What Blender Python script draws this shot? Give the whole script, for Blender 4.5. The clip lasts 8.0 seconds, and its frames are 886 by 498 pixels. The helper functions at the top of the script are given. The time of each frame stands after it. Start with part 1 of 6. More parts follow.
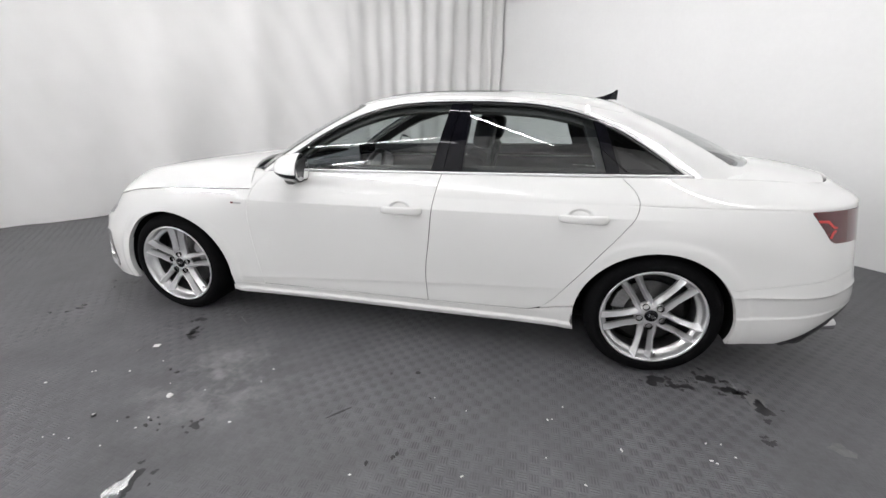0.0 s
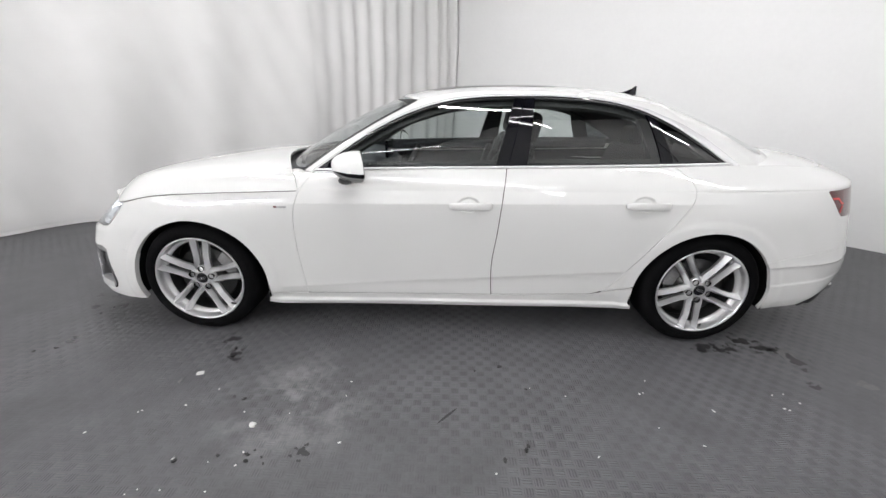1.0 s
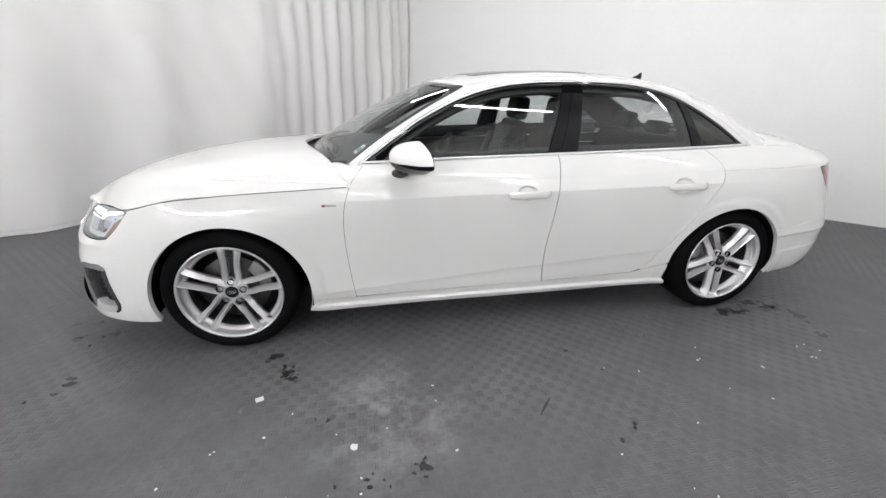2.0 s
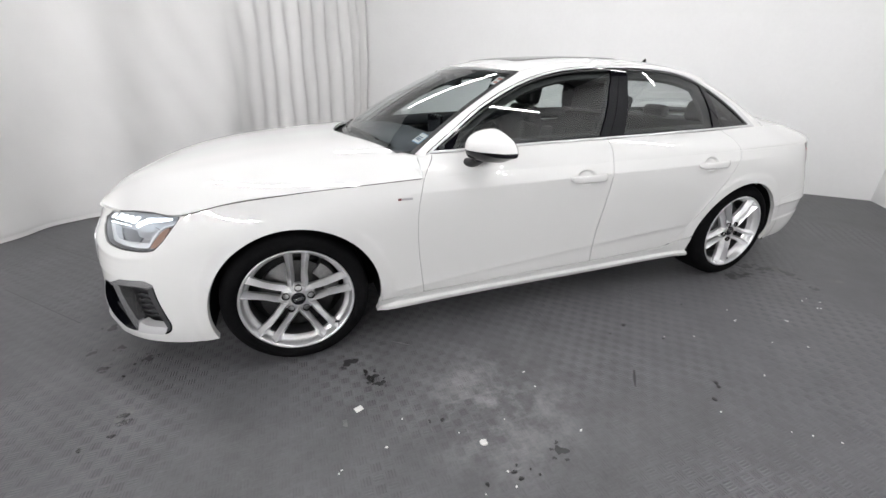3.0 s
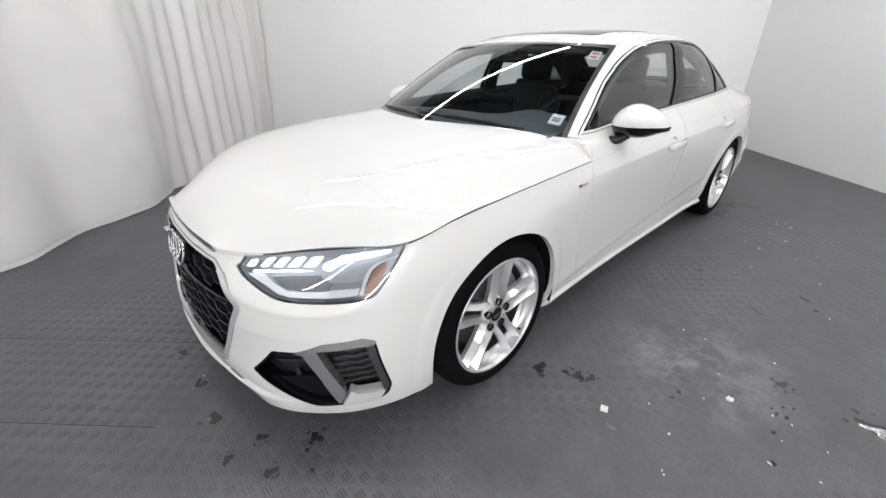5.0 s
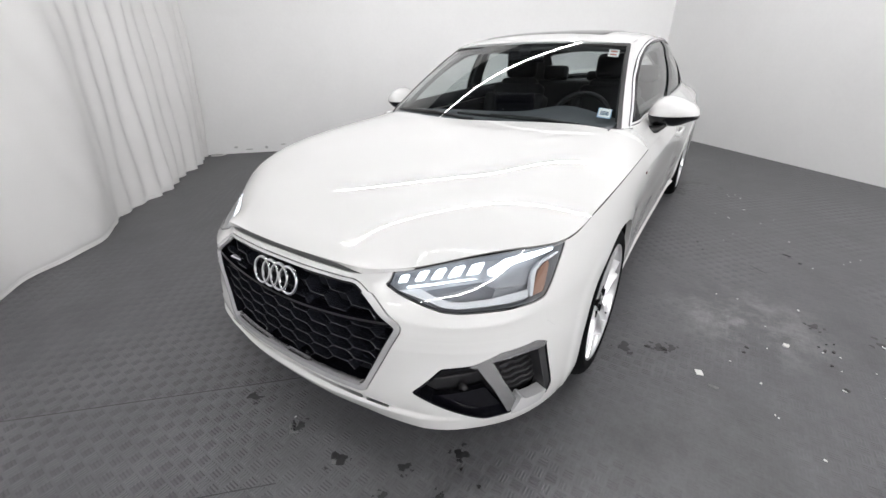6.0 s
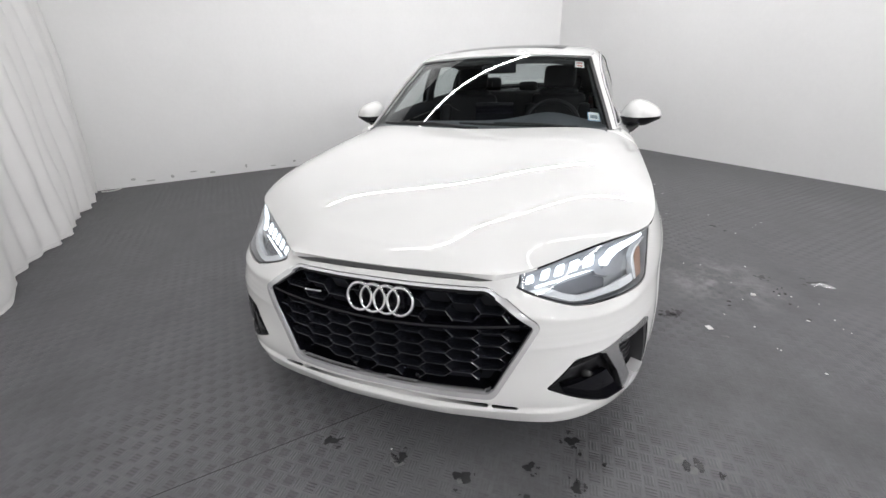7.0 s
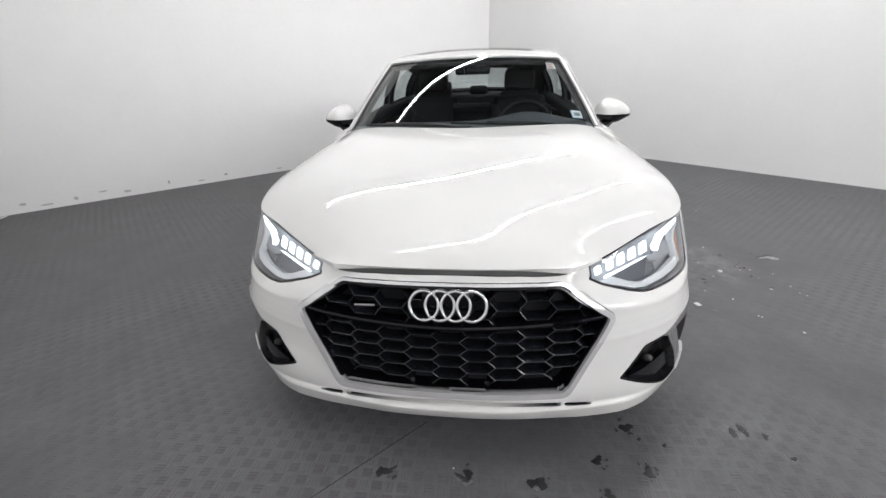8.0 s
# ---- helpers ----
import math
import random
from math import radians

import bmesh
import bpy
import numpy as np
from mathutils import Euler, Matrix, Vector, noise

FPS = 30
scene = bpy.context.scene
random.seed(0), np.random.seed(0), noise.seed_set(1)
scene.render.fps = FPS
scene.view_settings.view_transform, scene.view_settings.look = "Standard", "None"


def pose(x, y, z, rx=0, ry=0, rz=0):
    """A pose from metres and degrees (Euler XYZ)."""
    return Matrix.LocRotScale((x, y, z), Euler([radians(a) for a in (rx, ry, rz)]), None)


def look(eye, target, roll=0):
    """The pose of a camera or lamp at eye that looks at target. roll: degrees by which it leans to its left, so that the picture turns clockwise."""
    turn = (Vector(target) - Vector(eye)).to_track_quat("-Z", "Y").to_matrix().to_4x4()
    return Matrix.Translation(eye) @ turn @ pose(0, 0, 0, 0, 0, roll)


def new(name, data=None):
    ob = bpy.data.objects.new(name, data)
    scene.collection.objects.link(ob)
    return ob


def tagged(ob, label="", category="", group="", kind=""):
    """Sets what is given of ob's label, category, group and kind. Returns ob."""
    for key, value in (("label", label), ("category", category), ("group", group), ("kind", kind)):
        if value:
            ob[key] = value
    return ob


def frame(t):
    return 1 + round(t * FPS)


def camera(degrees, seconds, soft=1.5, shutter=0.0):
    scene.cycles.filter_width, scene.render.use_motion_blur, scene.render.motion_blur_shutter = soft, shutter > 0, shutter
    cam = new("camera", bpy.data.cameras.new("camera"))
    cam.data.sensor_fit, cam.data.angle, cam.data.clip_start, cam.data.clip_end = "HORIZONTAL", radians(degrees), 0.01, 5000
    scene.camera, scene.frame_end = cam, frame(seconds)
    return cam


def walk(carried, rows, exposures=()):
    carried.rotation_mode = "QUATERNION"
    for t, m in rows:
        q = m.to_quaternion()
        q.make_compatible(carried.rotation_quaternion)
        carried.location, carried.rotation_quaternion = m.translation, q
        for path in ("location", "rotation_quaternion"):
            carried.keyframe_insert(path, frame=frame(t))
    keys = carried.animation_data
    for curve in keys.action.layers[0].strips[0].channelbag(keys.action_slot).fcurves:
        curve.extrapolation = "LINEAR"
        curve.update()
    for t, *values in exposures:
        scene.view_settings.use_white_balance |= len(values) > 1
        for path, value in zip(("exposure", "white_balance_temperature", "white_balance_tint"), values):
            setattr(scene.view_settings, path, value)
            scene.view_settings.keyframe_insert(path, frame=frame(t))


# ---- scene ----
cam = camera(96.5, 8.0)
PATH = [
    (0, (2.177, -2.828, 1.303), (1.771, -0.99, 0.627), 0.9),
    (0.5, (1.829, -2.849, 1.286), (1.61, -0.982, 0.602), 1.1),
    (1, (1.416, -2.914, 1.293), (1.383, -1.038, 0.599), 1.0),
    (2.3, (0.504, -2.746, 1.284), (0.94, -0.946, 0.527), 1.1),
    (2.5, (0.35, -2.721, 1.297), (0.85, -0.939, 0.54), 1.2),
    (3, (0.061, -2.577, 1.276), (0.71, -0.864, 0.475), 1.0),
    (3.5, (-0.217, -2.375, 1.285), (0.567, -0.741, 0.439), 0.1),
    (4, (-0.576, -2.176, 1.297), (0.359, -0.635, 0.43), -0.1),
    (4.5, (-0.822, -1.957, 1.264), (0.249, -0.514, 0.385), -0.2),
    (5, (-1.046, -1.702, 1.275), (0.162, -0.378, 0.386), -0.4),
    (5.2, (-1.158, -1.591, 1.269), (0.106, -0.325, 0.375), -0.6),
    (6.3, (-1.604, -0.962, 1.27), (-0.051, -0.051, 0.399), -1.6),
    (6.5, (-1.659, -0.847, 1.263), (-0.054, -0.023, 0.399), -1.8),
    (7, (-1.835, -0.541, 1.279), (-0.115, 0.04, 0.439), -2.1),
    (7.5, (-1.856, -0.307, 1.224), (-0.073, 0.065, 0.398), -1.9),
    (8, (-1.863, -0.109, 1.238), (-0.049, 0.108, 0.423), -1.9),
]
walk(cam, [(t, look(eye, target, roll)) for t, eye, target, roll in PATH])

# ---------------------------------------------------------------- light
ROOM_H, TUBE_Z = 4.2, 2.99
world = bpy.data.worlds.new("world")
scene.world = world
world.use_nodes = True
world.node_tree.nodes["Background"].inputs[0].default_value = (0.8, 0.85, 0.9, 1)
world.node_tree.nodes["Background"].inputs[1].default_value = 0.02
scene.view_settings.exposure = 0.0
# rows of ceiling tubes, parallel to the side wall: middle x, y of the row, tubes in the row, strength; the last two
# rows are unseen, added to brighten the near side
TUBE_LEN, TUBE_TURN = 1.50, -45
TUBES = [(2.55, 0.40, 4, 70.0), (0.70, -1.10, 4, 98.0), (-1.20, -2.45, 4, 30.0), (-4.10, -5.60, 4, 330.0)]


# ---------------------------------------------------------------- tools
def mat(name, color, rough=0.5, metal=0.0, spec=0.5, coat=0.0):
    m = bpy.data.materials.new(name)
    m.use_nodes = True
    b = m.node_tree.nodes["Principled BSDF"]
    b.inputs["Base Color"].default_value = (*color, 1)
    b.inputs["Roughness"].default_value = rough
    b.inputs["Metallic"].default_value = metal
    b.inputs["Specular IOR Level"].default_value = spec
    b.inputs["Coat Weight"].default_value = coat
    b.inputs["Coat Roughness"].default_value = 0.03
    return m


def node(m, kind, **sets):
    n = m.node_tree.nodes.new(kind)
    for key, value in sets.items():
        n.inputs[key.replace("_", " ")].default_value = value
    return n


def link(m, a, b):
    m.node_tree.links.new(a, b)


def grain(m, low, high, scale=40.0, detail=4.0, bump=0.0, dist=0.002, rough=None, scale2=3.0, mixing=0.5):
    """Colour that varies at two scales between low and high, with fine relief."""
    t = m.node_tree
    b = t.nodes["Principled BSDF"]
    co = t.nodes.new("ShaderNodeTexCoord")
    n1 = node(m, "ShaderNodeTexNoise", Scale=scale, Detail=detail)
    n2 = node(m, "ShaderNodeTexNoise", Scale=scale2, Detail=3.0)
    link(m, co.outputs["Object"], n1.inputs["Vector"])
    link(m, co.outputs["Object"], n2.inputs["Vector"])
    mx = t.nodes.new("ShaderNodeMix")
    mx.inputs[0].default_value = mixing
    link(m, n1.outputs[0], mx.inputs[2])
    link(m, n2.outputs[0], mx.inputs[3])
    rp = t.nodes.new("ShaderNodeValToRGB")
    rp.color_ramp.elements[0].position, rp.color_ramp.elements[1].position = 0.3, 0.7
    rp.color_ramp.elements[0].color, rp.color_ramp.elements[1].color = (*low, 1), (*high, 1)
    link(m, mx.outputs[0], rp.inputs[0])
    link(m, rp.outputs[0], b.inputs["Base Color"])
    if bump:
        bp = node(m, "ShaderNodeBump", Strength=bump, Distance=dist)
        link(m, n1.outputs[0], bp.inputs["Height"])
        link(m, bp.outputs[0], b.inputs["Normal"])
    if rough:
        mr = node(m, "ShaderNodeMapRange", To_Min=rough[0], To_Max=rough[1])
        link(m, n2.outputs[0], mr.inputs[0])
        link(m, mr.outputs[0], b.inputs["Roughness"])
    return m


def empty(name, label, category, at=(0, 0, 0), group=""):
    ob = new(name)
    ob.empty_display_size = 0.1
    ob.location = at
    return tagged(ob, label, category, group)


def mesh_object(name, verts, faces, material, parent=None, label="", normals=None, smooth=True):
    me = bpy.data.meshes.new(name)
    me.from_pydata([tuple(map(float, v)) for v in verts], [], [tuple(map(int, f)) for f in faces])
    me.materials.append(material)
    me.polygons.foreach_set("use_smooth", [smooth] * len(me.polygons))
    if normals is not None:
        me.normals_split_custom_set_from_vertices([tuple(map(float, n)) for n in normals])
    me.update()
    ob = new(name, me)
    if parent is not None:
        ob.parent = parent
    return tagged(ob, label) if label else ob


def part(name, bm, material, parent=None, label="", smooth=False, angle=None):
    me = bpy.data.meshes.new(name)
    bm.to_mesh(me)
    bm.free()
    me.materials.append(material)
    if smooth:
        me.polygons.foreach_set("use_smooth", [True] * len(me.polygons))
        if angle:
            me.set_sharp_from_angle(angle=radians(angle))
    ob = new(name, me)
    if parent is not None:
        ob.parent = parent
    return tagged(ob, label) if label else ob


def box(bm, x0, x1, y0, y1, z0, z1, bevel=0.0, seg=2):
    made = bmesh.ops.create_cube(bm, size=1.0, matrix=Matrix.LocRotScale(
        ((x0 + x1) / 2, (y0 + y1) / 2, (z0 + z1) / 2), None, (abs(x1 - x0), abs(y1 - y0), abs(z1 - z0))))
    if bevel:
        edges = list({e for v in made["verts"] for e in v.link_edges})
        bmesh.ops.bevel(bm, geom=edges, offset=bevel, segments=seg, profile=0.7, affect="EDGES")
    return bm


def lathe(profile, n=64, turn=None):
    """Ring mesh of (radius, y) rows round the y axis."""
    prof = np.array(profile, float)
    a = np.linspace(0, 2 * np.pi, n, endpoint=False)
    v = np.stack([np.outer(prof[:, 0], np.cos(a)), np.repeat(prof[:, 1:2], n, 1), np.outer(prof[:, 0], np.sin(a))], -1).reshape(-1, 3)
    f = []
    for i in range(len(prof) - 1):
        for j in range(n):
            k = (j + 1) % n
            f.append((i * n + j, i * n + k, (i + 1) * n + k, (i + 1) * n + j))
    return v, f


def tube(points, radius, n=8, closed=False):
    """A round bar along points."""
    p = np.array(points, float)
    m = len(p)
    verts, faces = [], []
    up = np.array((0.13, 0.21, 0.97))
    for i in range(m):
        d = p[(i + 1) % m] - p[i - 1] if closed else p[min(i + 1, m - 1)] - p[max(i - 1, 0)]
        d = d / (np.linalg.norm(d) + 1e-9)
        a = np.cross(d, up)
        a /= np.linalg.norm(a) + 1e-9
        b = np.cross(d, a)
        for k in range(n):
            t = 2 * np.pi * k / n
            verts.append(p[i] + radius * (np.cos(t) * a + np.sin(t) * b))
    for i in range(m if closed else m - 1):
        for k in range(n):
            q, r = (i + 1) % m, (k + 1) % n
            faces.append((i * n + k, i * n + r, q * n + r, q * n + k))
    if not closed:
        faces.append(tuple(range(n))[::-1])
        faces.append(tuple(range((m - 1) * n, m * n)))
    return np.array(verts), faces


def hermite(points, at, ends="free"):
    """Smooth curve through rows of points (any columns), with the parameter 0..1 by distance; at: parameters."""
    p = np.asarray(points, float)
    d = np.linalg.norm(np.diff(p[:, :3], axis=0), axis=1) + 1e-6
    return hermite_at(p, np.r_[0, np.cumsum(d)] / d.sum(), at)


def hermite_at(p, u, at):
    p, u, at = np.asarray(p, float), np.asarray(u, float), np.clip(at, u[0], u[-1])
    shape = (-1,) + (1,) * (p.ndim - 1)
    h = np.diff(u).reshape(shape)
    s = np.diff(p, axis=0) / h
    m = np.empty_like(p)
    m[1:-1] = (s[:-1] * h[1:] + s[1:] * h[:-1]) / (h[1:] + h[:-1])
    m[0], m[-1] = (1.5 * s[0] - 0.5 * m[1], 1.5 * s[-1] - 0.5 * m[-2]) if len(p) > 2 else (s[0], s[-1])
    i = np.clip(np.searchsorted(u, at, side="right") - 1, 0, len(u) - 2)
    hh = h[i]
    t = ((at - u[i]) / np.diff(u)[i]).reshape(shape)
    return ((2 * t**3 - 3 * t**2 + 1) * p[i] + (t**3 - 2 * t**2 + t) * hh * m[i] + (-2 * t**3 + 3 * t**2) * p[i + 1] + (t**3 - t**2) * hh * m[i + 1])


class Skin:
    """Points, normals, a flat pair of coordinates for each point, and faces."""

    def __init__(self, v, n, q, faces):
        self.v, self.n, self.q, self.faces = v, n, q, faces

    @staticmethod
    def grid(p, q):
        """From an array (rows, columns, 3); normals to the outside."""
        a, b = p.shape[:2]
        du, dv = np.gradient(p, axis=1), np.gradient(p, axis=0)
        n = np.cross(du, dv)
        ln = np.linalg.norm(n, axis=2, keepdims=True)
        n = n / np.maximum(ln, 1e-9)
        i = np.arange(a * b).reshape(a, b)
        f = np.stack([i[:-1, :-1], i[:-1, 1:], i[1:, 1:], i[1:, :-1]], -1).reshape(-1, 4)
        v = p.reshape(-1, 3)
        area = np.linalg.norm(np.cross(v[f[:, 2]] - v[f[:, 0]], v[f[:, 3]] - v[f[:, 1]]), axis=1)
        return Skin(v, n.reshape(-1, 3), q.reshape(-1, 2), [tuple(r) for r in f[area > 1e-8]])

    def keep(self, fn):
        """The part where fn(points, coordinates) is above zero, cut exactly."""
        g = fn(self.v, self.q)
        g = np.where(np.abs(g) < 1e-7, 1e-7, g)
        v, n, q, faces = [*self.v], [*self.n], [*self.q], []
        cuts = {}

        def cut(i, j):
            key = (i, j) if i < j else (j, i)
            if key not in cuts:
                t = g[i] / (g[i] - g[j])
                cuts[key] = len(v)
                v.append(self.v[i] * (1 - t) + self.v[j] * t)
                n.append(self.n[i] * (1 - t) + self.n[j] * t)
                q.append(self.q[i] * (1 - t) + self.q[j] * t)
            return cuts[key]

        pos = g > 0
        for f in self.faces:
            inside = [pos[k] for k in f]
            if all(inside):
                faces.append(f)
            elif any(inside):
                out = []
                for a in range(len(f)):
                    i, j = f[a], f[(a + 1) % len(f)]
                    if pos[i]:
                        out.append(i)
                    if pos[i] != pos[j]:
                        out.append(cut(i, j))
                if len(out) > 2:
                    faces.append(tuple(out))
        return Skin(np.array(v), np.array(n), np.array(q), faces).tidy()

    def tidy(self):
        used = sorted({k for f in self.faces for k in f})
        to = {k: i for i, k in enumerate(used)}
        idx = np.array(used, int)
        return Skin(self.v[idx], self.n[idx], self.q[idx], [tuple(to[k] for k in f) for f in self.faces])

    def mirror(self):
        s = np.array((1, -1, 1))
        return Skin(self.v * s, self.n * s, self.q.copy(), [tuple(reversed(f)) for f in self.faces])

    def plus(self, o):
        k = len(self.v)
        return Skin(np.r_[self.v, o.v], np.r_[self.n, o.n], np.r_[self.q, o.q], self.faces + [tuple(i + k for i in f) for f in o.faces])

    def both(self):
        return self.plus(self.mirror())

    def moved(self, d):
        n = self.n / np.maximum(np.linalg.norm(self.n, axis=1, keepdims=True), 1e-9)
        return Skin(self.v + n * d, self.n, self.q, self.faces)

    def rim(self, depth):
        """Adds a turned-in edge of that depth round all free edges."""
        seen = {}
        for f in self.faces:
            for a in range(len(f)):
                i, j = f[a], f[(a + 1) % len(f)]
                key = (i, j) if i < j else (j, i)
                seen[key] = None if key in seen else (i, j)
        edges = [e for e in seen.values() if e and not (abs(self.v[e[0], 1]) < 1e-5 and abs(self.v[e[1], 1]) < 1e-5)]
        v, n, q, faces = [*self.v], [*self.n], [*self.q], list(self.faces)
        unit = self.n / np.maximum(np.linalg.norm(self.n, axis=1, keepdims=True), 1e-9)
        for i, j in edges:
            a, b = self.v[i], self.v[j]
            c, d = b - unit[j] * depth, a - unit[i] * depth
            side = np.cross(b - a, -unit[i])
            ln = np.linalg.norm(side)
            if ln < 1e-10:
                continue
            side = -side / ln
            k = len(v)
            v += [a, b, c, d]
            n += [side] * 4
            q += [self.q[i]] * 4
            faces.append((k + 1, k, k + 3, k + 2))
        return Skin(np.array(v), np.array(n), np.array(q), faces)

    def make(self, name, material, parent=None, label="", depth=0.0):
        s = self.rim(depth) if depth else self
        n = s.n / np.maximum(np.linalg.norm(s.n, axis=1, keepdims=True), 1e-9)
        return mesh_object(name, s.v, s.faces, material, parent, label, n)


def soften(skin, rows, cols, reach, middle, amount=None):
    """Evens out the normals of a grid; middle names the sides ("top", "bottom", "left", "right") that lie on the car's middle line."""
    n = skin.n.reshape(rows, cols, 3)
    flip = np.array((1, -1, 1))
    for axis, low, high in ((0, "top", "bottom"), (1, "left", "right")):
        m = np.moveaxis(n, axis, 0)
        for _ in range(3):
            a = m[reach:0:-1] * flip if low in middle else np.repeat(m[:1], reach, 0)
            b = m[-2:-reach - 2:-1] * flip if high in middle else np.repeat(m[-1:], reach, 0)
            full = np.concatenate([a, m, b])
            total = np.concatenate([np.zeros_like(full[:1]), np.cumsum(full, 0)])
            m = (total[2 * reach + 1:] - total[:-2 * reach - 1]) / (2 * reach + 1)
        n = np.moveaxis(m, 0, axis)
    n = n.reshape(-1, 3)
    n = n / np.maximum(np.linalg.norm(n, axis=1, keepdims=True), 1e-9)
    k = 1.0 if amount is None else amount(skin.v)[:, None]
    skin.n = skin.n * (1 - k) + n * k
    return skin


def even(skin, axis, degree=2, symmetric=False):
    """Gives a pane the normals of one low-order curved sheet: coordinate `axis` as a polynomial of the two others."""
    a, b = [k for k in range(3) if k != axis]
    p, q = skin.v[:, a], skin.v[:, b]
    powers = [(i, j) for i in range(degree + 1) for j in range(degree + 1 - i)]
    if symmetric:
        powers = [(i, j) for i, j in powers if i % 2 == 0]
    c = np.linalg.lstsq(np.stack([p**i * q**j for i, j in powers], 1), skin.v[:, axis], rcond=None)[0]
    n = np.zeros_like(skin.v)
    n[:, axis] = 1.0
    n[:, a] = -sum(k * i * p**max(i - 1, 0) * q**j for k, (i, j) in zip(c, powers) if i)
    n[:, b] = -sum(k * j * p**i * q**max(j - 1, 0) for k, (i, j) in zip(c, powers) if j)
    n /= np.linalg.norm(n, axis=1, keepdims=True)
    n *= np.sign((n * skin.n).sum(1, keepdims=True))
    return Skin(skin.v, n, skin.q, skin.faces)


def sdf(poly, cols=(0, 1)):
    """Signed distance to a closed outline, above zero inside."""
    p = np.asarray(poly, float)
    nxt = np.roll(p, -1, axis=0)

    def fn(x):
        x = np.asarray(x, float)
        best = np.full(len(x), 1e9)
        inside = np.zeros(len(x), bool)
        for a, b in zip(p, nxt):
            e = b - a
            w = x - a
            t = np.clip((w @ e) / (e @ e + 1e-12), 0, 1)
            best = np.minimum(best, np.linalg.norm(w - t[:, None] * e, axis=1))
            c = (a[1] > x[:, 1]) != (b[1] > x[:, 1])
            with np.errstate(divide="ignore", invalid="ignore"):
                inside ^= c & (x[:, 0] < (b[0] - a[0]) * (x[:, 1] - a[1]) / (b[1] - a[1] + 1e-15) + a[0])
        return np.where(inside, best, -best)

    return fn


def rounded(poly, r=0.02, n=5):
    """A closed outline with its corners rounded by r."""
    p = [np.array(a, float) for a in poly]
    out = []
    for i, c in enumerate(p):
        a, b = p[i - 1], p[(i + 1) % len(p)]
        la, lb = np.linalg.norm(a - c), np.linalg.norm(b - c)
        k = min(r, la * 0.45, lb * 0.45)
        s, e = c + (a - c) / la * k, c + (b - c) / lb * k
        for t in np.linspace(0, 1, n):
            out.append((1 - t)**2 * s + 2 * t * (1 - t) * c + t * t * e)
    return np.array(out)


def open_curve(points, n=24):
    return hermite(np.array(points, float), np.linspace(0, 1, n))


# ---------------------------------------------------------------- materials
def paint_material():
    m = mat("white_paint", (0.74, 0.74, 0.73), 0.6, 0, 0.05, 1.0)
    n = node(m, "ShaderNodeTexNoise", Scale=900.0, Detail=2.0)
    b = node(m, "ShaderNodeBump", Strength=0.02, Distance=0.0005)
    link(m, n.outputs[0], b.inputs["Height"])
    link(m, b.outputs[0], m.node_tree.nodes["Principled BSDF"].inputs["Normal"])
    return m


def glass_material(name, tint, gloss=1.0):
    m = bpy.data.materials.new(name)
    m.use_nodes = True
    t = m.node_tree
    t.nodes.remove(t.nodes["Principled BSDF"])
    a = t.nodes.new("ShaderNodeBsdfTransparent")
    a.inputs[0].default_value = (*tint, 1)
    g = t.nodes.new("ShaderNodeBsdfGlossy")
    g.inputs["Roughness"].default_value = 0.0
    g.inputs["Color"].default_value = (gloss, gloss, gloss, 1)
    lw = t.nodes.new("ShaderNodeLayerWeight")
    lw.inputs[0].default_value = 0.5
    steep = t.nodes.new("ShaderNodeMath")
    steep.operation = "POWER"
    steep.inputs[1].default_value = 4.5
    amount = t.nodes.new("ShaderNodeMath")
    amount.operation = "MULTIPLY_ADD"
    amount.inputs[1].default_value, amount.inputs[2].default_value = 0.9, 0.075
    t.links.new(lw.outputs["Facing"], steep.inputs[0])
    t.links.new(steep.outputs[0], amount.inputs[0])
    mx = t.nodes.new("ShaderNodeMixShader")
    t.links.new(amount.outputs[0], mx.inputs[0])
    t.links.new(a.outputs[0], mx.inputs[1])
    t.links.new(g.outputs[0], mx.inputs[2])
    t.links.new(mx.outputs[0], t.nodes["Material Output"].inputs[0])
    return m


def glow_material(name, color, strength):
    m = bpy.data.materials.new(name)
    m.use_nodes = True
    t = m.node_tree
    t.nodes.remove(t.nodes["Principled BSDF"])
    e = t.nodes.new("ShaderNodeEmission")
    e.inputs[0].default_value, e.inputs[1].default_value = (*color, 1), strength
    t.links.new(e.outputs[0], t.nodes["Material Output"].inputs[0])
    return m


